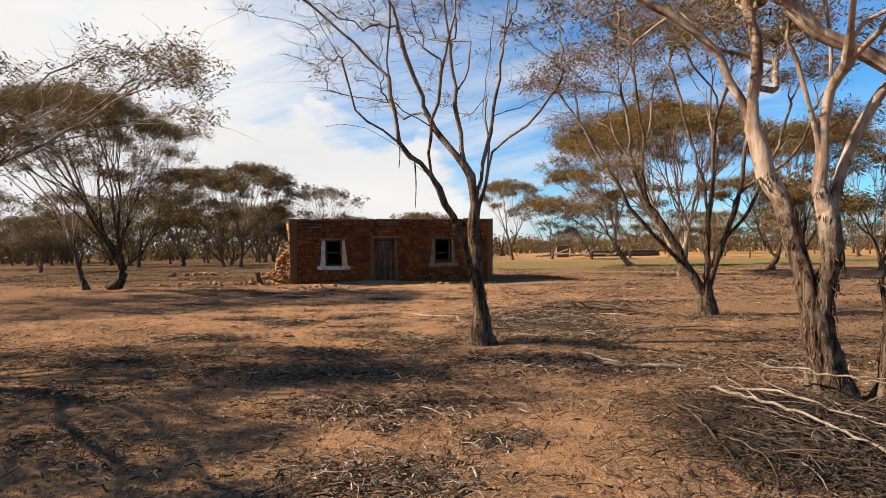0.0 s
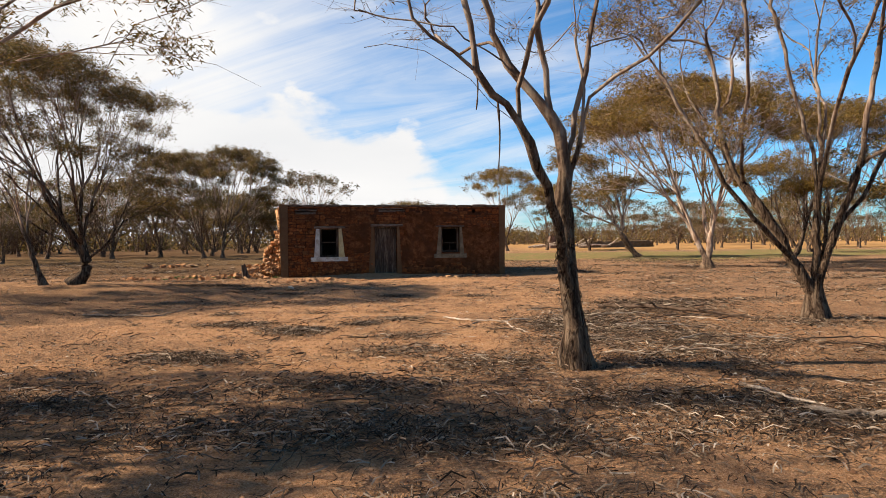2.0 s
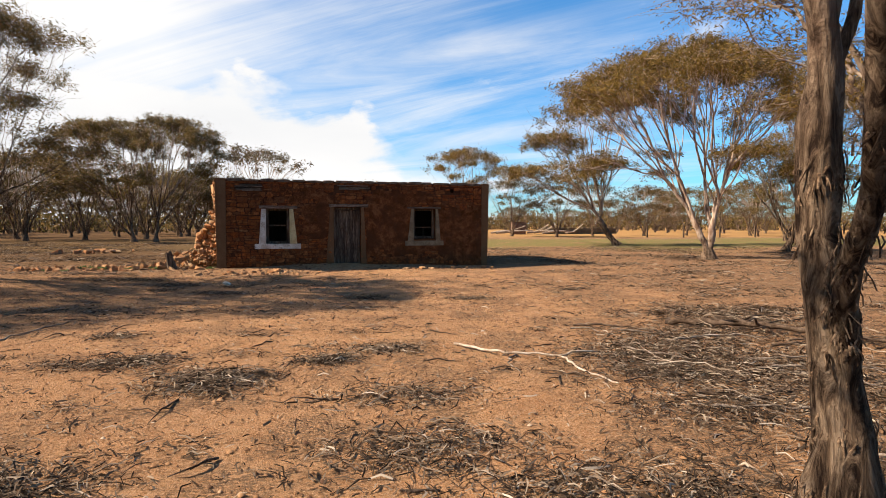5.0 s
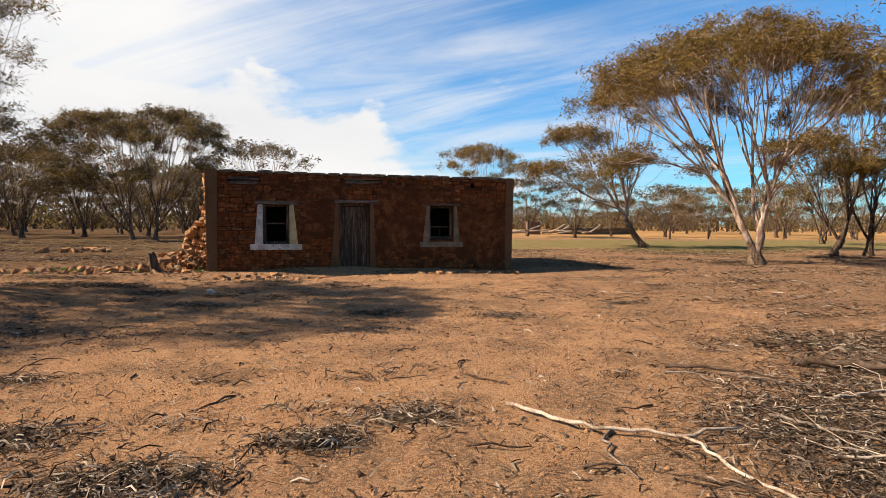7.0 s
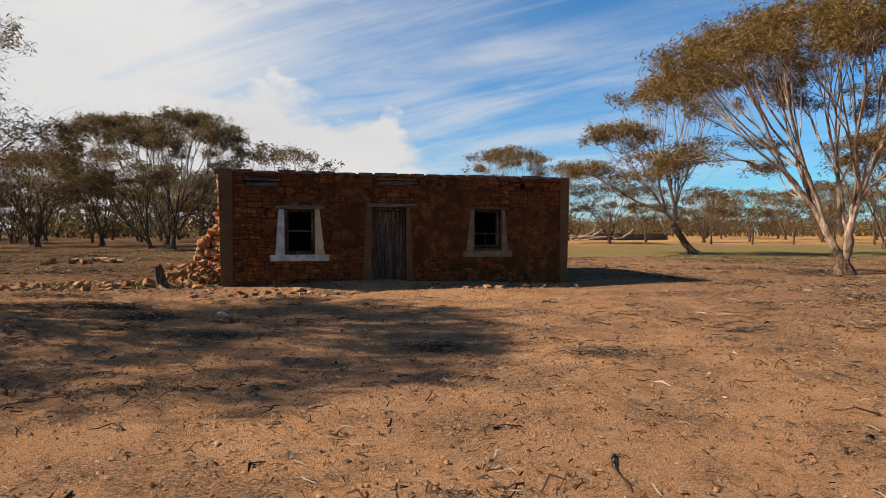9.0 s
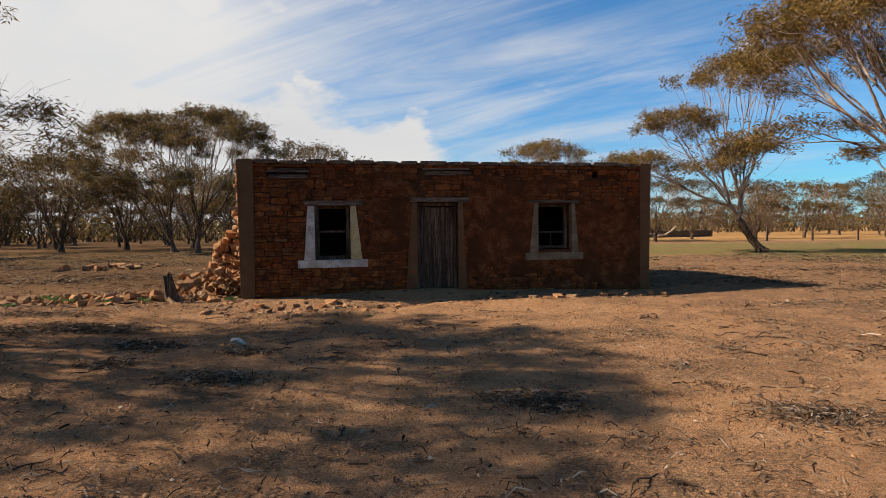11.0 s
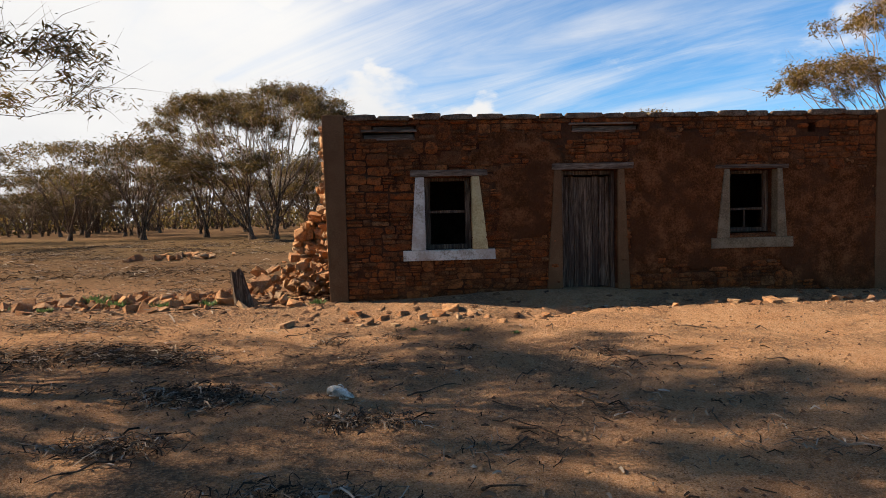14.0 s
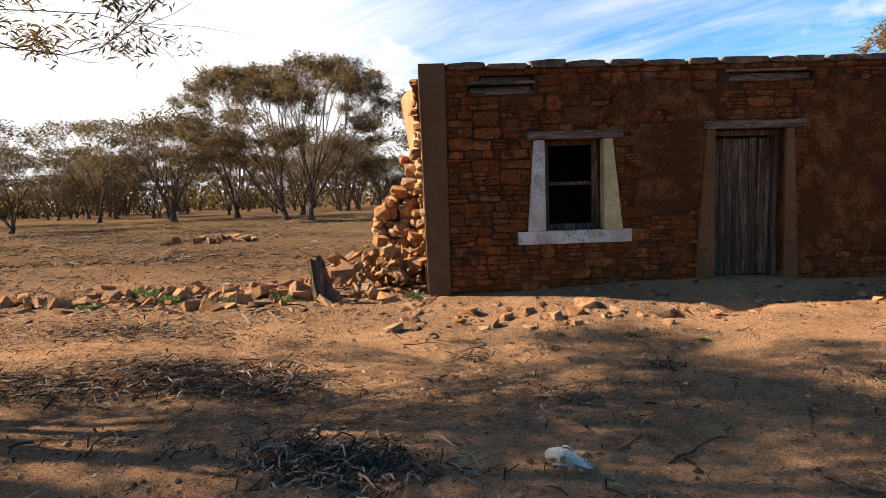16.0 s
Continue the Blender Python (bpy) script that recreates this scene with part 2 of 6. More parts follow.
def mat_bark(name, rough_top, dark=1.0, pale=1.0):
    """Rough grey-brown bark at the foot, shedding to smooth cream and salmon limbs above."""
    k = Mat(name, 0.9, 0.06)
    p, s = k.tc.outputs["Object"], None
    s = k.xyz(p)
    v = k.mapped(p, (1, 1, 0.18))
    a, b, c = k.noise(v, 15.0, 7, 0.72, 1.0), k.noise(p, 3.0, 5, 0.6), k.noise(v, 6.0, 4, 0.6)
    roughc = k.ramp(a, [(0.40, (0.035 * dark, 0.020 * dark, 0.013 * dark)), (0.5, (0.15 * dark, 0.095 * dark, 0.060 * dark)), (0.60, (0.31 * dark, 0.215 * dark, 0.145 * dark))])
    smooth = k.ramp(c, [(q, tuple(v * pale for v in col)) for q, col in ((0.36, (0.13, 0.078, 0.052)), (0.45, (0.25, 0.168, 0.12)), (0.56, (0.40, 0.31, 0.24)), (0.68, (0.30, 0.185, 0.125)))])
    hgt = k.math("ADD", s[2], k.math("MULTIPLY", k.math("SUBTRACT", b, 0.5), 2.6))
    f = k.step(hgt, rough_top - 0.5, rough_top + 0.5)
    amt = k.math("SUBTRACT", 1.0, k.math("MULTIPLY", f, 0.8))
    k.bump(k.math("MULTIPLY", a, amt), 1.0, 0.09)
    return k.done(k.mix(f, roughc, smooth))


def mat_leaf(name, c0, c1, c2):
    k = Mat(name, 0.65, 0.18)
    r = k.geo.outputs["Random Per Island"]
    p = k.geo.outputs["Position"]
    col = k.ramp(k.math("ADD", k.math("MULTIPLY", r, 0.6), k.math("MULTIPLY", k.noise(p, 0.7, 3), 0.4)), [(0.2, c0), (0.5, c1), (0.8, c2)])
    k.link(col, k.b.inputs["Base Color"])
    tr = k.t.nodes.new("ShaderNodeBsdfTranslucent")
    k.link(col, tr.inputs[0])
    ms = k.t.nodes.new("ShaderNodeMixShader")
    ms.inputs[0].default_value = 0.35
    k.link(k.b.outputs[0], ms.inputs[1])
    k.link(tr.outputs[0], ms.inputs[2])
    k.link(ms.outputs[0], k.t.nodes["Material Output"].inputs[0])
    return k.m


def mat_litter():
    k = Mat("dry_litter", 0.95, 0.0)
    r = k.geo.outputs["Random Per Island"]
    return k.done(k.ramp(r, [(0.0, (0.018, 0.012, 0.008)), (0.4, (0.050, 0.033, 0.022)), (0.7, (0.125, 0.085, 0.057)), (0.9, (0.23, 0.17, 0.12)), (1.0, (0.38, 0.30, 0.225))]))


def mat_pebble():
    k = Mat("pebbles", 0.85, 0.2)
    r = k.geo.outputs["Random Per Island"]
    return k.done(k.ramp(r, [(0.0, (0.049, 0.022, 0.011)), (0.3, (0.119, 0.055, 0.024)), (0.6, (0.252, 0.126, 0.056)), (0.95, (0.301, 0.158, 0.073)), (0.985, (0.350, 0.224, 0.133)), (1.0, (0.448, 0.350, 0.259))]))


M_GROUND, M_STONE, M_STONE_I, M_RUBBLE = mat_ground(), mat_stone(), mat_stone(True, "sandstone_joined"), mat_rubble()
M_MORTAR = mat_mix("earth_mortar", (0.047, 0.015, 0.007), (0.093, 0.034, 0.013), (0.155, 0.059, 0.024), 3.0, 45, 0.9, 0.02, dark=(0.040, 0.020, 0.012))
M_PLASTER = mat_mix("weathered_render", (0.058, 0.020, 0.006), (0.108, 0.037, 0.013), (0.174, 0.068, 0.027), 4.5, 32, 1.0, 0.03, dark=(0.064, 0.024, 0.010), dark_amt=0.8)
M_CEMENT = mat_mix("brown_cement", (0.094, 0.049, 0.023), (0.119, 0.063, 0.031), (0.151, 0.083, 0.041), 1.5, 60, 0.25, 0.006, dark=(0.112, 0.056, 0.027), dark_amt=0.5)
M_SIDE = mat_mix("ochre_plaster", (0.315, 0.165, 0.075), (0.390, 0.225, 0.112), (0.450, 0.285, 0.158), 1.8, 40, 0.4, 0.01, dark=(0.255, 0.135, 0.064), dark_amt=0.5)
M_WHITE = mat_mix("flaked_whitewash", (0.26, 0.21, 0.16), (0.47, 0.42, 0.36), (0.56, 0.51, 0.45), 4.0, 30, 0.4, 0.008, dark=(0.30, 0.22, 0.16), dark_amt=0.6)
M_CREAM = mat_mix("cream_render", (0.33, 0.245, 0.12), (0.45, 0.345, 0.17), (0.52, 0.41, 0.22), 3.0, 35, 0.3, 0.006, dark=(0.30, 0.22, 0.13), dark_amt=0.5)
M_GREY = mat_mix("grey_render", (0.104, 0.073, 0.042), (0.152, 0.110, 0.066), (0.201, 0.149, 0.094), 3.0, 35, 0.4, 0.008, dark=(0.117, 0.084, 0.058), dark_amt=0.6)
M_WOOD = mat_mix("weathered_timber", (0.032, 0.019, 0.012), (0.084, 0.056, 0.038), (0.184, 0.134, 0.096), 24.0, 90, 0.9, 0.01, stretch=(1, 1, 0.06), dark=(0.040, 0.027, 0.021), dark_amt=0.6)
M_BEAM = mat_mix("old_beam", (0.060, 0.038, 0.026), (0.128, 0.086, 0.060), (0.224, 0.164, 0.120), 22.0, 90, 0.8, 0.01, stretch=(0.08, 0.08, 1), dark=(0.040, 0.027, 0.021), dark_amt=0.5)
M_STICK = mat_mix("bleached_branch", (0.184, 0.124, 0.084), (0.312, 0.236, 0.172), (0.432, 0.352, 0.276), 6.0, 50, 0.6, 0.006)
M_DSTICK = mat_mix("grey_branch", (0.068, 0.049, 0.036), (0.143, 0.105, 0.079), (0.240, 0.188, 0.146), 6.0, 50, 0.6, 0.006)
M_TWIG = mat_mix("dark_twig", (0.030, 0.018, 0.011), (0.064, 0.041, 0.027), (0.112, 0.075, 0.053), 9.0, 60, 0.5, 0.005)
M_BONE = mat_mix("old_bone", (0.20, 0.15, 0.105), (0.46, 0.40, 0.33), (0.66, 0.61, 0.54), 14.0, 60, 0.4, 0.004, dark=(0.40, 0.33, 0.26))
M_CAP = mat_mix("weathered_capping", (0.060, 0.040, 0.027), (0.120, 0.080, 0.053), (0.192, 0.132, 0.088), 5.0, 40, 0.8, 0.015)
# one very dark tone shared by the floor, roof and inner wall
M_INSIDE = mat_mix("dark_inside", (0.035, 0.026, 0.021), (0.055, 0.041, 0.033), (0.085, 0.064, 0.052), 2.0, 30, 0.4, 0.01)
M_IRON = mat_mix("rusty_iron", (0.10, 0.055, 0.035), (0.16, 0.095, 0.065), (0.22, 0.15, 0.115), 3.0, 30, 0.3, 0.006, rough=0.7)
M_BARK, M_BARK2 = mat_bark("mallee_bark", 1.9, 0.62), mat_bark("mallee_bark_smooth", 0.9, 0.75)
M_BARK4 = mat_bark("mallee_bark_woods", 4.2, 0.68)
M_BARK5 = mat_bark("mallee_bark_fork", 2.6, 0.66, 0.6)
M_BARK3 = mat_bark("mallee_bark_dark", 3.1, 0.5, 0.62)
M_LEAF = mat_leaf("olive_leaves", (0.059, 0.046, 0.014), (0.115, 0.079, 0.023), (0.196, 0.115, 0.036))
M_LEAF2 = mat_leaf("bronze_leaves", (0.082, 0.056, 0.012), (0.155, 0.097, 0.021), (0.235, 0.138, 0.036))
M_LITTER, M_PEBBLE = mat_litter(), mat_pebble()
# dark litter for the brush heap, with tree shade put into its colour
M_BRUSH = mat_mix("dead_brush_shaded", (0.014, 0.010, 0.008), (0.036, 0.026, 0.019), (0.095, 0.072, 0.055), 16.0, 60, 0.3, 0.004)
M_FLAKE = mat_mix("peeling_bark", (0.028, 0.016, 0.010), (0.088, 0.053, 0.032), (0.200, 0.132, 0.084), 7.0, 60, 0.5, 0.006)
M_GREYSTICK = mat_mix("weathered_branch", (0.098, 0.068, 0.046), (0.188, 0.139, 0.101), (0.285, 0.225, 0.173), 6.0, 50, 0.6, 0.006)
# darker olive-brown leaf copy for the woods, backlight put into the colour
M_LEAF3 = mat_leaf("olive_leaves_backlit", (0.043, 0.034, 0.013), (0.084, 0.057, 0.019), (0.145, 0.086, 0.029))
M_HERB = mat_leaf("green_herb", (0.05, 0.08, 0.025), (0.09, 0.13, 0.04), (0.14, 0.17, 0.06))


# ---- mesh helpers ----
def mesh_of(name, verts, faces, material, smooth=False):
    me = bpy.data.meshes.new(name)
    me.from_pydata([tuple(v) for v in verts], [], [tuple(f) for f in faces])
    if smooth:
        me.polygons.foreach_set("use_smooth", [True] * len(me.polygons))
    if material:
        me.materials.append(material)
    me.update()
    return me


def np_mesh(name, V, F, material, smooth=False):
    """Mesh from numpy arrays; F holds faces of one size."""
    me = bpy.data.meshes.new(name)
    n, k = F.shape
    me.vertices.add(len(V))
    me.vertices.foreach_set("co", np.ascontiguousarray(V, dtype=np.float32).ravel())
    me.loops.add(n * k)
    me.loops.foreach_set("vertex_index", np.ascontiguousarray(F, dtype=np.int32).ravel())
    me.polygons.add(n)
    me.polygons.foreach_set("loop_start", np.arange(0, n * k, k, dtype=np.int32))
    if smooth:
        me.polygons.foreach_set("use_smooth", np.ones(n, dtype=bool))
    me.materials.append(material)
    me.update(calc_edges=True)
    me.validate()
    return me


def part(name, bm, material, parent, label=""):
    """Links a bmesh (or a mesh) as one mesh object under a thing or a part."""
    if isinstance(bm, bpy.types.Mesh):
        me = bm
    else:
        me = bpy.data.meshes.new(name)
        bm.normal_update()
        bm.to_mesh(me)
        bm.free()
        me.materials.append(material)
    ob = new(name, me)
    ob.parent = parent
    if label:
        ob["label"] = label
    return ob


def prism(profile, y0, y1, bevel=0.0, jitter=0.0, rng=None, bm=None):
    """Profile in x-z, drawn from y0 to y1."""
    bm = bm or bmesh.new()
    rng = rng or random
    fr = [bm.verts.new((x + rng.uniform(-jitter, jitter), y0, z + rng.uniform(-jitter, jitter))) for x, z in profile]
    bk = [bm.verts.new((v.co.x, y1, v.co.z)) for v in fr]
    n = len(fr)
    fs = [bm.faces.new(fr), bm.faces.new(bk[::-1])]
    for i in range(n):
        fs.append(bm.faces.new((fr[i], bk[i], bk[(i + 1) % n], fr[(i + 1) % n])))
    bmesh.ops.recalc_face_normals(bm, faces=fs)
    if bevel:
        bmesh.ops.bevel(bm, geom=list({e for f in fs for e in f.edges}), offset=bevel, segments=2, affect="EDGES", profile=0.6)
    return bm


def box(x0, x1, y0, y1, z0, z1, bevel=0.008, jitter=0.0, rng=None, bm=None):
    return prism([(x0, z0), (x1, z0), (x1, z1), (x0, z1)], y0, y1, bevel, jitter, rng, bm)


def ground_z(x, y):
    """Height of the earth at x, y (arrays or numbers)."""
    x, y = np.asarray(x, float), np.asarray(y, float)
    z = 0.018 * np.sin(x * 0.9 + 0.6 * np.sin(y * 0.5)) * np.cos(y * 0.7 + 0.3 * x) + 0.012 * np.sin(2.3 * x + 1.1 * y) * np.sin(1.7 * y - 0.8 * x)
    z = z + 0.20 * np.clip((y - 29.0) / 22.0, 0, 1) ** 1.3
    z = z + 0.19 * np.exp(-(((x + 13.5) / 4.0) ** 2 + ((y - 22.3) / 3.2) ** 2))
    u, v = house_uv(x, y)
    # the yard sinks a little before the cottage; earth is heaped against the wall round the door, a low spoil bank lies in front
    fall = np.clip((y - 14.0) / 6.0, 0, 1)
    keep = np.clip((-0.25 - v) / 0.8, 0, 1)
    z = z - 0.11 * fall * fall * (3 - 2 * fall) * np.exp(-((x + 2.0) / 7.5) ** 4) * keep * keep * (3 - 2 * keep)
    z = z + (0.14 * np.exp(-((u - 3.7) / 2.4) ** 2) - 0.05 * np.exp(-((u - 9.2) / 1.4) ** 2)) * np.exp(-((v - 0.1) / 0.55) ** 2)
    z = z + 0.075 * np.exp(-(((u - 5.6) / 1.9) ** 4 + ((v + 1.25) / 0.45) ** 2))
    for cu, cv, a, b, d in ((2.85, -1.12, 0.26, 0.13, 0.26), (3.55, -1.0, 0.32, 0.13, 0.24)):
        z = z - d * np.exp(-((((u - cu) / a) ** 2 + ((v - cv) / b) ** 2) ** 2))
    return z


HOUSE_X, HOUSE_Y, HOUSE_A = -7.0, 26.987, radians(10.02)


def house_uv(x, y):
    dx, dy = x - HOUSE_X, y - HOUSE_Y
    return dx * math.cos(HOUSE_A) + dy * math.sin(HOUSE_A), -dx * math.sin(HOUSE_A) + dy * math.cos(HOUSE_A)


def house_xy(u, v):
    return HOUSE_X + u * math.cos(HOUSE_A) - v * math.sin(HOUSE_A), HOUSE_Y + u * math.sin(HOUSE_A) + v * math.cos(HOUSE_A)


# ---- ground ----
def build_ground():
    def axis(segs):
        out = [segs[0][0]]
        for a, b, s in segs:
            n = max(1, round((b - a) / s))
            out += [a + (b - a) * (i + 1) / n for i in range(n)]
        return np.array(out)
    xs = axis([(-2600, -200, 400), (-200, -40, 16), (-40, -14, 1.0), (-14, 8, 0.12), (8, 40, 1.0), (40, 200, 16), (200, 2600, 400)])
    ys = axis([(-2000, -100, 380), (-100, -8, 8), (-8, 2, 0.6), (2, 29, 0.12), (29, 70, 1.0), (70, 260, 19), (260, 3200, 420)])
    X, Y = np.meshgrid(xs, ys)
    Z = ground_z(X, Y)
    rng = np.random.default_rng(3)
    near = (np.abs(X + 3) < 11) & (Y > 2) & (Y < 29)
    Z = Z + near * rng.normal(0, 0.0045, Z.shape)
    V = np.stack([X, Y, Z], -1).reshape(-1, 3)
    nx, ny = len(xs), len(ys)
    i = (np.arange(ny - 1)[:, None] * nx + np.arange(nx - 1)[None]).ravel()
    F = np.stack([i, i + 1, i + nx + 1, i + nx], -1)
    ob = new("ground", np_mesh("ground", V, F, M_GROUND, True))
    return tagged(ob, "bare red sandy earth with gravel and dry grass", "ground", kind="structure")


GROUND = build_ground()


# ---- the cottage ----
house = new("stone_cottage")
house.matrix_world = pose(HOUSE_X, HOUSE_Y, 0, 0, 0, math.degrees(HOUSE_A))
tagged(house, "ruined sandstone cottage with a flat parapet and broken end wall", "house")
TOP, BASE, THICK, DEEP, LONG = 3.025, -0.25, 0.42, 5.2, 9.60
OPEN = [(1.46, 2.25, 0.80, 2.04), (3.77, 4.72, 0.02, 2.12), (6.68, 7.53, 0.98, 2.08), (0.47, 1.33, 2.70, 2.79), (0.62, 1.35, 2.83, 2.90), (3.96, 5.10, 2.78, 2.87), (8.09, 8.23, 2.70, 2.86)]


def wall_cells(us, zs, v0, v1, holes, wob=0.0):
    """A wall of cells with holes cut right through it."""
    solid = {}
    for i in range(len(us) - 1):
        for j in range(len(zs) - 1):
            cu, cz = (us[i] + us[i + 1]) / 2, (zs[j] + zs[j + 1]) / 2
            solid[i, j] = not any(a < cu < b and c < cz < d for a, b, c, d in holes)
    V, F, idx = [], [], {}

    def vert(i, j, k):
        if (i, j, k) not in idx:
            idx[i, j, k] = len(V)
            V.append((us[i], v1 if k else v0, zs[j]))
        return idx[i, j, k]
    for (i, j), s in solid.items():
        if not s:
            continue
        F.append((vert(i, j, 0), vert(i + 1, j, 0), vert(i + 1, j + 1, 0), vert(i, j + 1, 0)))
        F.append((vert(i, j + 1, 1), vert(i + 1, j + 1, 1), vert(i + 1, j, 1), vert(i, j, 1)))
        for di, dj, a, b in ((-1, 0, (0, 0), (0, 1)), (1, 0, (1, 1), (1, 0)), (0, -1, (1, 0), (0, 0)), (0, 1, (0, 1), (1, 1))):
            if not solid.get((i + di, j + dj), False):
                F.append((vert(i + a[0], j + a[1], 0), vert(i + b[0], j + b[1], 0), vert(i + b[0], j + b[1], 1), vert(i + a[0], j + a[1], 1)))
    return V, F


def cuts(lo, hi, holes, axis):
    s = {lo, hi}
    for h in holes:
        s |= {h[axis * 2], h[axis * 2 + 1]}
    return sorted(s)


V, F = wall_cells(cuts(0.14, LONG - 0.24, OPEN, 0), cuts(BASE, TOP, OPEN, 1), 0.0, THICK, OPEN)
wall_front = part("wall", mesh_of("wall", V, F, M_MORTAR), None, house, "sandstone rubble front wall with flaking render")


def plastered(u, z):
    """Where render still covers the stone: >0 inside."""
    n = noise.fractal(Vector((u * 1.3, z * 1.5, 0.3)), 1.0, 2.0, 4) * 0.55
    d = -1.0
    for a, b, c, e, s in ((2.75, 3.55, 1.05, 2.25, 0.05), (4.95, 9.35, 0.42, 2.20, 0.15), (5.25, 7.4, 2.2, 2.72, 0.05), (2.3, 3.8, 2.25, 2.80, -0.1), (1.0, 1.6, 2.25, 2.7, -0.3), (8.4, 9.35, -0.1, 0.6, 0.2), (7.8, 8.6, 0.1, 0.6, 0.1)):
        d = max(d, min(u - a, b - u, z - c, e - z) + s * 0.4)
    return d + n * 0.62


def plaster_skin():
    s = 0.045
    nu, nz = int(9.2 / s), int(3.1 / s)
    ok = np.zeros((nu, nz), bool)
    holes = OPEN[:3] + [OPEN[5], OPEN[6]]
    for i in range(nu):
        for j in range(nz):
            u, z = 0.18 + (i + 0.5) * s, -0.08 + (j + 0.5) * s
            if z < TOP - 0.12 and not any(a - 0.02 < u < b + 0.02 and c - 0.02 < z < d + 0.02 for a, b, c, d in holes):
                ok[i, j] = plastered(u, z) > 0
    V, F, idx = [], [], {}

    def vert(i, j, k):
        if (i, j, k) not in idx:
            u, z = 0.18 + i * s, -0.08 + j * s
            q = noise.noise(Vector((u * 9, z * 9, 2)))
            r = noise.noise(Vector((u * 2.2, z * 2.2, 5)))
            idx[i, j, k] = len(V)
            V.append((u + 0.012 * noise.noise(Vector((u * 21, z * 21, 9))), 0.02 if k else -0.026 - 0.006 * q - 0.012 * r, z + 0.012 * noise.noise(Vector((u * 21, z * 21, 19)))))
        return idx[i, j, k]
    for i in range(nu):
        for j in range(nz):
            if not ok[i, j]:
                continue
            F.append((vert(i, j, 0), vert(i + 1, j, 0), vert(i + 1, j + 1, 0), vert(i, j + 1, 0)))
            for di, dj, a, b in ((-1, 0, (0, 0), (0, 1)), (1, 0, (1, 1), (1, 0)), (0, -1, (1, 0), (0, 0)), (0, 1, (0, 1), (1, 1))):
                ii, jj = i + di, j + dj
                if not (0 <= ii < nu and 0 <= jj < nz and ok[ii, jj]):
                    F.append((vert(i + a[0], j + a[1], 0), vert(i + b[0], j + b[1], 0), vert(i + b[0], j + b[1], 1), vert(i + a[0], j + a[1], 1)))
    return mesh_of("render_coat", V, F, M_PLASTER, True)


part("render_coat", plaster_skin(), None, wall_front, "stained brown lime render, flaking away")


def stone_unit(rng, fine=False):
    """A rough-faced stone in a unit box: x, z from 0 to 1, face towards -y."""
    ring = []
    for i, (x, z) in enumerate(((0, 0), (0.5, 0), (1, 0), (1, 0.5), (1, 1), (0.5, 1), (0, 1), (0, 0.5))):
        if i % 2 == 0:
            x, z = x + (0.5 - x) * 2 * rng.uniform(0, 0.13), z + (0.5 - z) * 2 * rng.uniform(0, 0.16)
        else:
            x, z = x + rng.uniform(-0.05, 0.05) + (rng.uniform(-0.2, 0.2) if x == 0.5 else 0), z + rng.uniform(-0.05, 0.05) + (rng.uniform(-0.2, 0.2) if z == 0.5 else 0)
        ring.append((x, z))
    n = len(ring)
    V, F = [], []
    for k, (sc, y) in enumerate(((1.0, 1.0), (1.0, 0.36), (0.94, 0.10))):
        for x, z in ring:
            V.append((0.5 + (x - 0.5) * sc, y + (rng.uniform(-0.10, 0.14) if k == 2 else 0), 0.5 + (z - 0.5) * sc))
    for k in range(2):
        for i in range(n):
            j = (i + 1) % n
            F.append((k * n + i, k * n + j, (k + 1) * n + j, (k + 1) * n + i))
    V.append((rng.uniform(0.35, 0.65), rng.uniform(-0.2, 0.1), rng.uniform(0.35, 0.65)))
    for i in range(n):
        F.append((2 * n + i, 2 * n + (i + 1) % n, 3 * n))
    return V, F


srng = random.Random(11)
UNITS = [stone_unit(srng) for _ in range(28)]


def courses(u0, u1, z0, z1, rng, hmin=0.085, hmax=0.235):
    """Uneven courses of rubble: boxes (u, z, width, height)."""
    out, z = [], z0
    while z < z1 - 0.03:
        h = min(rng.uniform(hmin, hmax), z1 - z)
        u = u0 + rng.uniform(-0.12, 0.0)
        while u < u1:
            w = rng.uniform(0.9, 2.9) * (0.65 * h + 0.06)
            a, b = max(u, u0), min(u + w, u1)
            if b - a > 0.04:
                if h > 0.15 and rng.random() < 0.45:
                    q = rng.uniform(0.4, 0.6)
                    out += [(a, z, b - a, h * q), (a, z + h * q, b - a, h * (1 - q))]
                else:
                    out.append((a, z + rng.uniform(-0.008, 0.008), b - a, h))
            u += w
        z += h
    return out


def rubble_layout(u0, u1, z0, z1, rng):
    """Random rubble: the wall is split again and again into stones of very different size."""
    out, todo = [], []
    z = z0
    while z < z1 - 0.01:
        h = min(rng.uniform(0.30, 0.55), z1 - z)
        if z1 - z - h < 0.2:
            h = z1 - z
        u = u0
        while u < u1 - 0.01:
            w = min(rng.uniform(0.5, 1.1), u1 - u)
            if u1 - u - w < 0.3:
                w = u1 - u
            todo.append((u, z, w, h))
            u += w
        z += h
    while todo:
        u, z, w, h = todo.pop()
        if w * h < rng.choice((0.012, 0.022, 0.036, 0.055, 0.10)) and w < 4.5 * h and h < 1.1 * w or h < 0.06 and w < 0.3:
            out.append((u, z, w, h))
        elif w > h * rng.uniform(1.7, 4.0):
            q = rng.uniform(0.32, 0.68)
            todo += [(u, z, w * q, h), (u + w * q, z, w * (1 - q), h)]
        else:
            q = rng.uniform(0.35, 0.65)
            todo += [(u, z, w, h * q), (u, z + h * q, w, h * (1 - q))]
    return out


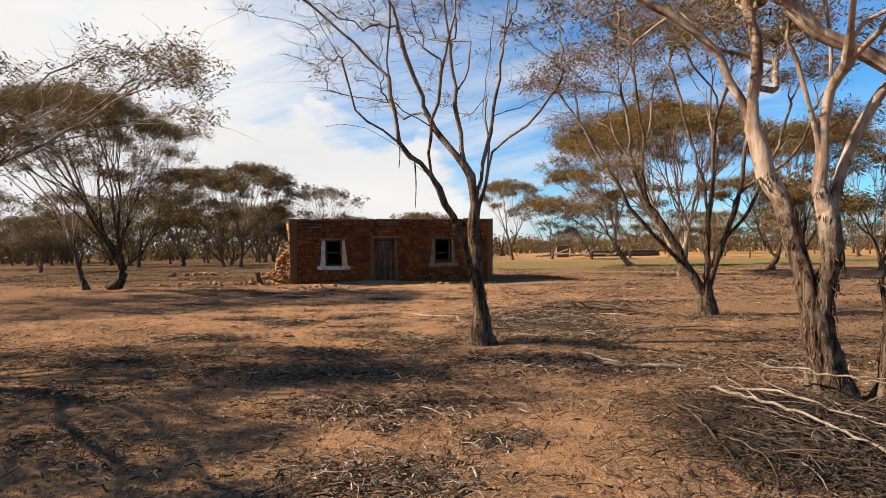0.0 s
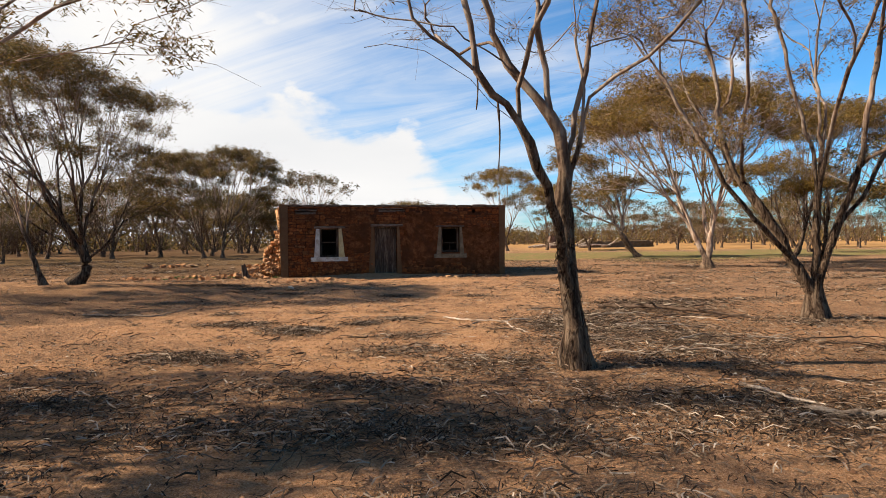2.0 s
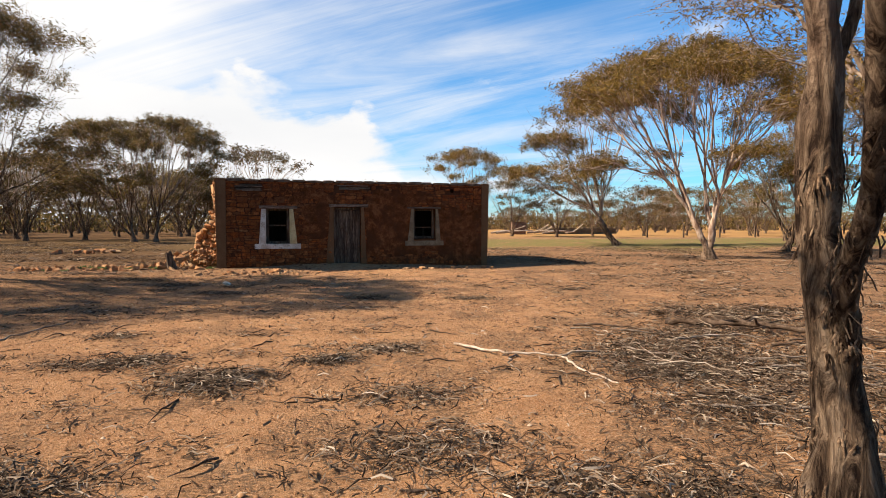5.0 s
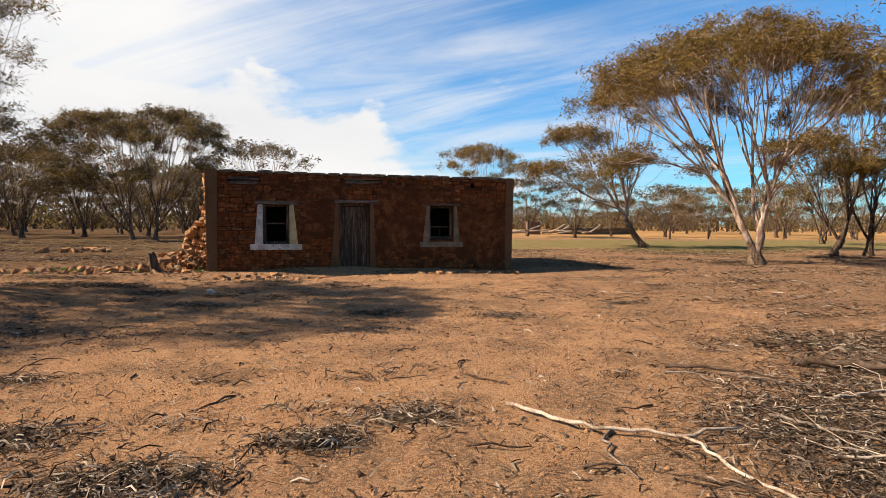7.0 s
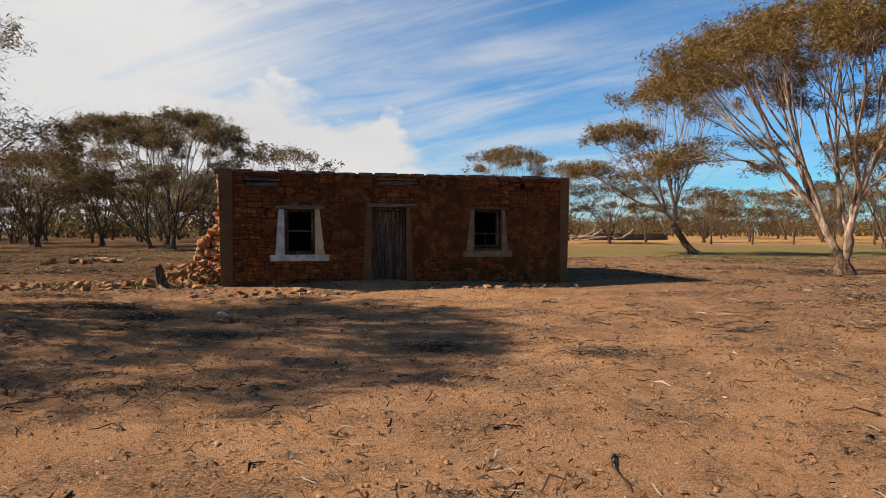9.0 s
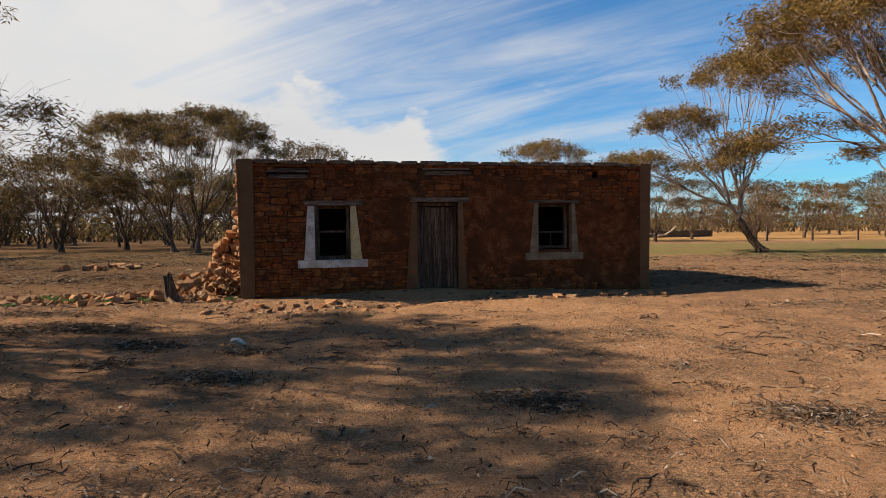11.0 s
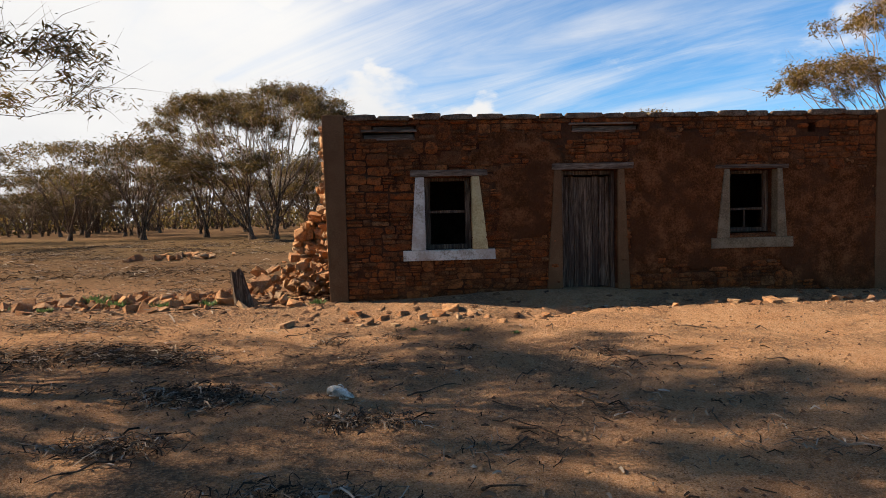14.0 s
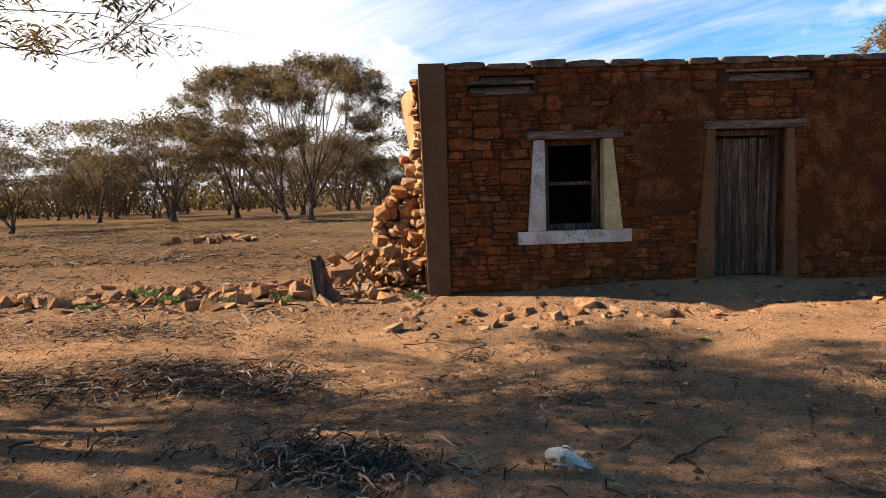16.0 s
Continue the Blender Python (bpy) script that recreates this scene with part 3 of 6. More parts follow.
def facade_stones():
    rng = random.Random(5)
    meshes = [mesh_of("stone", v, f, M_STONE) for v, f in UNITS]
    blocks = []
    for u, z, w, h in rubble_layout(0.17, 9.34, -0.12, 2.905, rng):
        cu, cz = u + w / 2, z + h / 2
        if plastered(cu, cz) > 0.03 or rng.random() < 0.05:
            continue
        if any(a - 0.0 < u + w and u < b and c < z + h and z < d for a, b, c, d in OPEN):
            # trim beside openings
            fit = False
            for a, b, c, d in OPEN:
                if c < cz < d and u < a < u + w and a - u > 0.07:
                    w, fit = a - u - 0.005, True
                elif c < cz < d and u < b < u + w and u + w - b > 0.07:
                    u, w, fit = b + 0.005, u + w - b - 0.005, True
            if not fit or any(a < u + w and u < b and c < z + h and z < d for a, b, c, d in OPEN):
                continue
        blocks.append((u, z, w, h))
    # capping of thin flat slabs
    caps = [mesh_of("capstone", [(x, y * 0.3 if y < 0.9 else y, z) for x, y, z in v], f, M_CAP) for v, f in UNITS[:6]]
    u = 0.18
    while u < 9.33:
        w = min(rng.uniform(0.3, 0.75), 9.335 - u)
        if w > 0.1:
            ob = new("capstone", rng.choice(caps))
            ob.parent = wall_front
            h = rng.uniform(0.075, 0.11)
            ob.location, ob.scale = (u, -0.045 + rng.uniform(-0.012, 0.012), 2.975), (w - 0.008, 0.09, h)
            ob.rotation_euler = (0, radians(rng.uniform(-0.8, 0.8)), 0)
        u += w
    u = 0.16
    while u < 9.33:
        w = min(rng.uniform(0.15, 0.5), 9.335 - u)
        if w > 0.06:
            blocks.append((u, 2.905, w, 0.07))
        u += w
    blocks.sort(key=lambda q: q[0] + 0.35 * q[1])
    JV, JF = [], []
    for i, (u, z, w, h) in enumerate(blocks):
        g = 0.003
        y0, y1 = -rng.uniform(0.010, 0.050), 0.06
        k = rng.randrange(len(UNITS))
        if i < 290:
            ob = new("stone", meshes[k])
            ob.parent = wall_front
            ob.location, ob.scale = (u + g, y0, z + g), (w - 2 * g, y1 - y0, h - 2 * g)
            ob.rotation_euler = (0, radians(rng.uniform(-3, 3)), 0)
        else:
            o = len(JV)
            v, f = UNITS[k]
            JV += [(u + g + a * (w - 2 * g), y0 + b * (y1 - y0), z + g + c * (h - 2 * g)) for a, b, c in v]
            JF += [tuple(o + q for q in ff) for ff in f]
    ob = part("stonework", mesh_of("stonework", JV, JF, M_STONE_I), None, wall_front, "rough sandstone rubble laid in uneven courses")
    ob["kind"] = "stuff"


def surround(name, pieces, y0, y1, parent):
    for nm, prof, m, lab in pieces:
        bm = prism(prof, y0, y1, 0.012, 0.006, random.Random(len(nm)))
        part(nm, bm, m, parent, lab)


def sash_window(a, b, c, d, y, rail, bars):
    """A wooden sash in the opening a..b, c..d; glass is gone."""
    w = new("window")
    w.parent = house
    w["label"] = "weathered timber sash window with no glass"
    t = 0.055
    for nm, q in (("jamb", (a, a + t, c, d)), ("jamb", (b - t, b, c, d)), ("head", (a + t, b - t, d - t, d)), ("bottom_rail", (a + t, b - t, c, c + t * 1.4))):
        part(nm, box(q[0], q[1], y, y + 0.09, q[2], q[3], 0.006, 0.003), M_WOOD, w)
    part("meeting_rail", box(a + t, b - t, y + 0.015, y + 0.07, rail - 0.022, rail + 0.022, 0.005, 0.003), M_WOOD, w)
    for nm, q in (("stile", (a + t, a + t + 0.035, c + t, d - t)), ("stile", (b - t - 0.035, b - t, c + t, d - t))):
        part(nm, box(q[0], q[1], y + 0.02, y + 0.06, q[2], q[3], 0.004, 0.002), M_WOOD, w)
    for x in bars:
        part("glazing_bar", box(x - 0.011, x + 0.011, y + 0.025, y + 0.055, c + t, rail - 0.02, 0.003), M_WOOD, w)
    return w


def build_house():
    # pilasters at the corners
    for a0, a1, t0, t1, zt, lab in ((-0.13, 0.165, -0.175, 0.175, 3.07, "smooth brown cement corner pier"), (9.335, 9.57, 9.34, 9.635, 3.06, "dark brown cement corner pier")):
        part("corner_pier", prism([(a0, BASE), (a1, BASE), (t1, zt), (t0, zt)], -0.035, THICK, 0.01, 0.0), M_CEMENT, house, lab)
    # window 1: whitewashed left jamb, cream right jamb, white sill
    surround("w1", [("window_jamb", [(1.225, 0.84), (1.46, 0.84), (1.46, 2.045), (1.32, 2.045)], M_WHITE, "flaking whitewashed splayed window jamb"),
                    ("window_jamb", [(2.25, 0.84), (2.50, 0.84), (2.37, 2.045), (2.25, 2.045)], M_CREAM, "cream rendered splayed window jamb"),
                    ("window_sill", [(1.09, 0.665), (2.62, 0.665), (2.62, 0.838), (1.09, 0.838)], M_WHITE, "cracked whitewashed window sill")], -0.055, 0.12, house)
    part("lintel", box(1.23, 2.51, -0.06, 0.2, 2.05, 2.155, 0.012, 0.006), M_BEAM, house, "grey weathered timber lintel")
    surround("d", [("door_jamb", [(3.485, 0.0), (3.77, 0.0), (3.77, 2.12), (3.635, 2.12)], M_CEMENT, "brown cement splayed door jamb"),
                   ("door_jamb", [(4.72, 0.0), (4.94, 0.0), (4.84, 2.12), (4.72, 2.12)], M_CEMENT, "brown cement splayed door jamb")], -0.05, 0.12, house)
    part("lintel", box(3.60, 4.99, -0.06, 0.2, 2.125, 2.225, 0.012, 0.006), M_BEAM, house, "grey weathered timber lintel")
    surround("w2", [("window_jamb", [(6.46, 0.91), (6.68, 0.91), (6.68, 2.085), (6.59, 2.085)], M_GREY, "grey-brown rendered splayed window jamb"),
                    ("window_jamb", [(7.53, 0.91), (7.705, 0.91), (7.61, 2.085), (7.53, 2.085)], M_GREY, "grey-brown rendered splayed window jamb"),
                    ("window_sill", [(6.36, 0.73), (7.82, 0.73), (7.82, 0.908), (6.36, 0.908)], M_GREY, "grey-brown rendered window sill")], -0.055, 0.12, house)
    part("lintel", box(6.43, 7.72, -0.06, 0.2, 2.092, 2.155, 0.010, 0.01), M_BEAM, house, "dark split lintel")
    sash_window(1.47, 2.24, 0.845, 2.04, 0.16, 1.47, ())
    sash_window(6.70, 7.51, 1.0, 2.07, 0.19, 1.40, (7.10,))
    # slots under the parapet with old roof timbers
    for a, b, c, d in ((0.45, 1.36, 2.79, 2.83), (0.50, 1.33, 2.66, 2.70), (3.9, 5.0, 2.87, 2.905), (3.95, 4.7, 2.745, 2.78)):
        part("roof_timber", box(a, b, -0.02, 0.25, c, d, 0.006, 0.006), M_BEAM, house, "rotten roof timber left in the wall")
    for a, b, c, d in ((0.49, 1.31, 2.703, 2.768), (0.64, 1.33, 2.834, 2.885), (3.98, 5.08, 2.784, 2.848)):
        part("roof_timber", box(a, b, 0.05, 0.36, c, d, 0.008, 0.008), M_BEAM, house, "rotten roof timber left in the wall")
    # plank door, set back
    door = new("door")
    door.parent = house
    door["label"] = "closed grey weathered plank door with gaps"
    part("door_frame", box(3.78, 3.84, 0.10, 0.2, 0.05, 2.11, 0.006, 0.002), M_WOOD, door)
    part("door_frame", box(4.65, 4.71, 0.10, 0.2, 0.05, 2.11, 0.006, 0.002), M_WOOD, door)
    part("door_frame", box(3.84, 4.65, 0.10, 0.2, 2.04, 2.11, 0.006, 0.002), M_WOOD, door)
    rng, u = random.Random(8), 3.845
    while u < 4.63:
        w = min(rng.uniform(0.085, 0.14), 4.65 - u)
        y = 0.19 + rng.uniform(-0.008, 0.008)
        part("plank", box(u + 0.004, u + w - 0.004, y, y + 0.03, 0.10 + rng.uniform(0, 0.05), 2.035 - rng.uniform(0, 0.03), 0.005, 0.003, rng), M_WOOD, door)
        u += w
    for z in (0.5, 1.7):
        part("ledge", box(3.85, 4.64, 0.235, 0.27, z, z + 0.12, 0.005), M_WOOD, door)
    part("threshold", box(3.62, 4.86, -0.02, 0.3, -0.06, 0.085, 0.015, 0.01), M_CEMENT, door, "worn cement threshold")
    # other walls, roof and floor
    V, F = wall_cells([0.10, LONG - 0.15], [BASE, 2.9], DEEP, DEEP + 0.4, [])
    part("wall", mesh_of("wall", V, F, M_PLASTER), None, house, "rear wall of brown render")
    V, F = wall_cells([9.14, 9.56], [BASE, 3.0], THICK + 0.003, DEEP - 0.003, [])
    part("wall", mesh_of("wall", V, F, M_PLASTER), None, house, "end wall of brown render")
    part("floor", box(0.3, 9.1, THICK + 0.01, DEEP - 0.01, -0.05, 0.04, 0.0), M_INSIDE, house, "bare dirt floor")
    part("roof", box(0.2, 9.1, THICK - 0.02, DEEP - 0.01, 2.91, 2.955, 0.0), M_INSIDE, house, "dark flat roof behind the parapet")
    part("inner_wall", box(0.3, 9.1, 3.0, 3.12, 0.045, 2.905, 0.0), M_INSIDE, house, "dark inner wall")
    # broken end wall, leaning outwards, with its outer plaster
    bm = bmesh.new()
    pts = []
    for v in np.linspace(THICK + 0.003, DEEP, 12):
        f = min(1.0, (v - 0.4) / 1.2)
        for z in (BASE, 0.8, 1.7, 2.4, 2.92 - 0.06 * (v > 3)):
            lean = -0.16 - f * 0.30 * max(0, (z - 0.7) / 2.2)
            pts.append(((lean, v, z), (lean + 0.36, v, z)))
    vs = [(bm.verts.new(a), bm.verts.new(b)) for a, b in pts]
    for i in range(11):
        for j in range(4):
            a, b, c, d = i * 5 + j, (i + 1) * 5 + j, (i + 1) * 5 + j + 1, i * 5 + j + 1
            bm.faces.new([vs[k][0] for k in (a, d, c, b)])
            bm.faces.new([vs[k][1] for k in (a, b, c, d)])
        a, b = i * 5 + 4, (i + 1) * 5 + 4
        bm.faces.new((vs[a][0], vs[a][1], vs[b][1], vs[b][0]))
    for i in (0, 11):
        for j in range(4):
            a, b = i * 5 + j, i * 5 + j + 1
            bm.faces.new((vs[a][0], vs[a][1], vs[b][1], vs[b][0]))
    bmesh.ops.recalc_face_normals(bm, faces=bm.faces[:])
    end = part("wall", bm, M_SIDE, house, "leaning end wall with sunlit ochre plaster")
    rng = random.Random(21)
    meshes = [mesh_of("stone", v, f, M_RUBBLE) for v, f in UNITS[:10]]
    # broken edge of stones between pier and end wall
    z = 0.4
    while z < 2.95:
        h = rng.uniform(0.07, 0.14)
        w = rng.choice((0.05, 0.08, 0.12, 0.16, 0.2)) * rng.uniform(0.8, 1.2)
        ob = new("stone", rng.choice(meshes))
        ob.parent = end
        ob.rotation_euler = (radians(rng.uniform(-12, 12)), radians(rng.uniform(-14, 14)), radians(rng.uniform(-30, 20)))
        f = max(0, (z - 0.7) / 2.2)
        ob.location, ob.scale = (-0.17 - 0.10 * f - w * 0.3, 0.41 + rng.uniform(0, 0.05), z), (w, 0.2, h - 0.01)
        z += h
    # stub of the fallen room's wall: stacked stones, ragged
    stub = new("wall_stub")
    stub.parent = house
    stub["label"] = "ragged stub of a collapsed sandstone wall"
    z = -0.05
    while z < 2.0:
        h = rng.uniform(0.09, 0.21)
        f = max(0.0, z) / 2.0
        left = -0.92 + 0.10 * math.sin(z * 5) + 0.50 * f ** 2.2 + rng.uniform(-0.06, 0.06)
        for v in (1.25, 1.52):
            u = left + rng.uniform(-0.04, 0.04)
            while u < -0.22:
                w = min(rng.uniform(0.13, 0.30), -0.18 - u)
                if w > 0.05:
                    ob = new("stone", rng.choice(meshes))
                    ob.parent = stub
                    ob.location, ob.scale = (u, v + rng.uniform(-0.04, 0.04), z), (w - 0.005, rng.uniform(0.26, 0.36), h - 0.004)
                    ob.rotation_euler = (radians(rng.uniform(-12, 12)), radians(rng.uniform(-11, 11)), radians(rng.uniform(-42, 12)))
                u += w
        z += h


facade_stones()
build_house()


# ---- trees ----
def tube(V, F, pts, rad, sides, rng):
    """Adds a tapered tube along pts to the lists V and F."""
    pts = np.array(pts)
    d = np.gradient(pts, axis=0)
    d /= np.linalg.norm(d, axis=1)[:, None] + 1e-9
    ref = np.array([0.0, 0.0, 1.0]) if abs(d[0][2]) < 0.9 else np.array([1.0, 0.0, 0.0])
    base = sum(len(v) for v in V)
    a = np.arange(sides) * 2 * math.pi / sides
    rings = []
    for p, t, r in zip(pts, d, rad):
        s = np.cross(t, ref)
        s /= np.linalg.norm(s) + 1e-9
        q = np.cross(t, s)
        w = r * (1 + (rng.uniform(-0.14, 0.14, sides) if sides > 5 else 0))
        rings.append(p + (np.cos(a) * w)[:, None] * s + (np.sin(a) * w)[:, None] * q)
    V.append(np.concatenate(rings))
    n = len(pts)
    i = (np.arange(n - 1)[:, None] * sides + np.arange(sides)[None]).ravel()
    j = (np.arange(n - 1)[:, None] * sides + (np.arange(sides)[None] + 1) % sides).ravel()
    F.append(base + np.stack([i, j, j + sides, i + sides], -1))


def smooth_path(pts, step, rng, wob):
    """Catmull-Rom through pts, resampled, with a little wander."""
    P = [np.array(p, float) for p in pts]
    P = [2 * P[0] - P[1]] + P + [2 * P[-1] - P[-2]]
    out = []
    for k in range(1, len(P) - 2):
        n = max(2, int(np.linalg.norm(P[k + 1] - P[k]) / step))
        for i in range(n):
            t = i / n
            a, b, c, d = P[k - 1], P[k], P[k + 1], P[k + 2]
            out.append(0.5 * ((2 * b) + (-a + c) * t + (2 * a - 5 * b + 4 * c - d) * t * t + (-a + 3 * b - 3 * c + d) * t ** 3))
    out.append(P[-2])
    out = np.array(out)
    if len(out) > 2:
        out[1:-1] += rng.normal(0, wob, (len(out) - 2, 3))
    return out


def grow(seed, limbs, blobs, r_foot, r_tip=0.006, step=0.3, wob=0.022, min_sides=3, fan_out=0.72):
    """Limbs are drawn first; then each tip of the crown is joined to the nearest fitting wood. Radii add up from the tips."""
    rng = np.random.default_rng(seed)
    pos, par, plen = [], [], []

    def add_path(path, parent):
        for p in path:
            pos.append(np.array(p))
            par.append(parent)
            plen.append(plen[parent] + float(np.linalg.norm(pos[-1] - pos[parent])) if parent >= 0 else 0.0)
            parent = len(pos) - 1
        return parent
    ends = {}
    for key, (start, pts) in limbs.items():
        if start is None:
            add_path(smooth_path(pts, step * 0.7, rng, wob * 0.6), -1)
        else:
            A = np.array(pos)
            i = int(np.argmin(((A - np.array(pts[0])) ** 2).sum(1)))
            q = smooth_path([pos[i]] + list(pts[1:]), step * 0.8, rng, wob * 0.8)
            add_path(q[1:], i)
        ends[key] = len(pos) - 1
    tips, targets = [], []
    for cx, cy, cz, rx, ry, rz, n, lo in blobs:
        for _ in range(n):
            a, s = rng.uniform(0, 2 * math.pi), rng.uniform(lo, 1.0)
            c = math.sqrt(max(0, 1 - s * s))
            f = rng.uniform(0.78, 1.0)
            targets.append((cx + rx * f * c * math.cos(a), cy + ry * f * c * math.sin(a), cz + rz * f * s))
    foot = pos[0]
    targets.sort(key=lambda t: (t[0] - foot[0]) ** 2 + (t[1] - foot[1]) ** 2 + (t[2] - foot[2]) ** 2)
    for t in targets:
        t = np.array(t)
        A = np.array(pos)
        P = np.array([pos[q] if q >= 0 else pos[0] - (0, 0, 1) for q in par])
        dv = t - A
        dist = np.linalg.norm(dv, axis=1) + 1e-6
        g = A - P
        g /= np.linalg.norm(g, axis=1)[:, None] + 1e-9
        cosv = (g * dv).sum(1) / dist
        cost = dist * (1.3 - 0.5 * cosv) + fan_out * np.array(plen) + np.where(A[:, 2] < foot[2] + 0.16 * (t[2] - foot[2]) + 0.3, 2.0, 0) + np.where(A[:, 2] > t[2], 1.2, 0)
        i = int(np.argmin(cost))
        L = dist[i]
        m1 = A[i] + g[i] * L * 0.24 + np.array((0, 0, 0.04 * L))
        m2 = A[i] + dv[i] * 0.70 + np.array((0, 0, -0.03 * L)) + rng.normal(0, 0.04 * L, 3)
        q = smooth_path([A[i], m1, m2, t], max(step, L / 7), rng, wob)
        add_path(q[1:], i)
        tips.append(len(pos) - 1)
    n = len(pos)
    load = np.zeros(n)
    kids = [[] for _ in range(n)]
    for i in range(n - 1, -1, -1):
        if load[i] == 0:
            load[i] = 1
        if par[i] >= 0:
            load[par[i]] += load[i]
            kids[par[i]].append(i)
    rad = r_tip * load ** 0.5
    rad = r_tip * (load ** (0.5 * math.log(max(r_foot / r_tip, 1.1)) / math.log(max(rad[0] / r_tip, 1.1))))
    V, F = [], []
    starts = [(0, None)]
    while starts:
        i, p0 = starts.pop()
        chain = ([p0] if p0 is not None else []) + [i]
        while kids[i]:
            ks = sorted(kids[i], key=lambda q: -load[q])
            starts += [(q, i) for q in ks[1:]]
            i = ks[0]
            chain.append(i)
        r = rad[chain].copy()
        if p0 is not None:
            r[0] = min(r[0], r[1] * 1.25)
        big = r.max()
        sides = 16 if big > 0.1 else 12 if big > 0.07 else 8 if big > 0.035 else 5 if big > 0.014 else min_sides
        if p0 is None:
            r[0] *= 1.85
            if len(r) > 1:
                r[1] *= 1.35
        tube(V, F, [pos[q] for q in chain], r, sides, rng)
    return np.concatenate(V), np.concatenate(F), np.array([pos[i] for i in tips]), np.array([pos[par[i]] for i in tips]), rng


def foliage(tips, prev, rng, per, spread, size, slim=0.125, flat=0.42, droop=0.55):
    """Narrow hanging leaves in loose clumps round the tips. Returns quads."""
    n = len(tips) * per
    c = np.repeat(tips, per, 0)
    back = np.repeat(prev - tips, per, 0)
    sub = rng.normal(0, 1, (len(tips), 5, 3)) * spread * np.array((1, 1, flat))
    pick = rng.integers(0, 5, n)
    c = c + back * rng.uniform(-0.15, 0.4, (n, 1)) + np.repeat(sub, per, 0)[np.arange(n), pick] * 0.8 + rng.normal(0, 1, (n, 3)) * spread * 0.30
    a = rng.uniform(0, 2 * math.pi, n)
    dz = -rng.uniform(-0.3, 1.0, n) * droop - 0.12
    d = np.stack([np.cos(a), np.sin(a), dz * 1.4], -1)
    d /= np.linalg.norm(d, axis=1)[:, None]
    s = np.cross(d, rng.normal(0, 1, (n, 3)))
    s /= np.linalg.norm(s, axis=1)[:, None] + 1e-9
    L = size * rng.uniform(0.65, 1.35, (n, 1))
    W = L * slim
    bend = np.array((0, 0, -0.12)) * L
    p0, p1, p2 = c, c + d * L * 0.5, c + d * L + bend
    V = np.stack([p0, p1 - s * W, p2, p1 + s * W], 1).reshape(-1, 3)
    F = np.arange(n * 4).reshape(-1, 4)
    return V, F


def twigs_of(tips, prev, rng, k, spread, r):
    """Fans of fine twigs at the ends of the branches: three-sided spikes with a bend."""
    n = len(tips) * k
    seg = prev - tips
    seg *= np.minimum(1.0, 0.4 / (np.linalg.norm(seg, axis=1)[:, None] + 1e-9))
    a, b = np.repeat(tips + seg, k, 0), np.repeat(tips, k, 0)
    s0 = a + (b - a) * rng.uniform(-0.6, 0.9, (n, 1))
    e = b + rng.normal(0, 1, (n, 3)) * spread * np.array((1.5, 1.5, 0.8)) + np.array((0, 0, 0.25 * spread))
    m = (s0 + e) / 2 + rng.normal(0, 1, (n, 3)) * spread * 0.22
    d = e - s0
    d /= np.linalg.norm(d, axis=1)[:, None] + 1e-9
    x = np.cross(d, rng.normal(0, 1, (n, 3)))
    x /= np.linalg.norm(x, axis=1)[:, None] + 1e-9
    y = np.cross(d, x)
    rings = []
    for c, w in ((s0, 0.75), (m, 0.55), (e, 0.2)):
        for q in range(3):
            g = 2.094 * q
            rings.append(c + (x * math.cos(g) + y * math.sin(g)) * r * w)
    V = np.stack(rings, 1).reshape(-1, 3)
    f = [(j * 3 + q, j * 3 + (q + 1) % 3, j * 3 + 3 + (q + 1) % 3, j * 3 + 3 + q) for j in range(2) for q in range(3)]
    F = (np.arange(n)[:, None, None] * 9 + np.array(f)[None]).reshape(-1, 4)
    return V, F


def umbrella(seed, c, radius, height, k, n, low=0, flat=0.30, size=1.0):
    """A crown like an umbrella: k flat clumps on the upper shell of a dome, n tips each, and a few looser tiers under it."""
    rng = random.Random(seed)
    out = []
    for i in range(k):
        a, f = 2.4 * i + rng.uniform(-0.35, 0.35), math.sqrt((i + 0.5) / k)
        r = radius * size * (1.35 / math.sqrt(k)) * rng.uniform(0.8, 1.25)
        h = height * math.sqrt(max(0.0, 1 - (0.97 * f) ** 2)) * rng.uniform(0.86, 1.04) - height * 0.10 * rng.random()
        out.append((c[0] + radius * f * math.cos(a), c[1] + radius * f * math.sin(a), c[2] + h, r, r, r * flat * rng.uniform(0.7, 1.3), n, -0.1))
    for i in range(low):
        a, f = rng.uniform(0, 6.28), rng.uniform(0.55, 1.02)
        r = radius * rng.uniform(0.15, 0.26)
        out.append((c[0] + radius * f * math.cos(a), c[1] + radius * f * math.sin(a), c[2] - height * rng.uniform(0.05, 0.55), r, r, r * 0.25, n, 0.0))
    return out


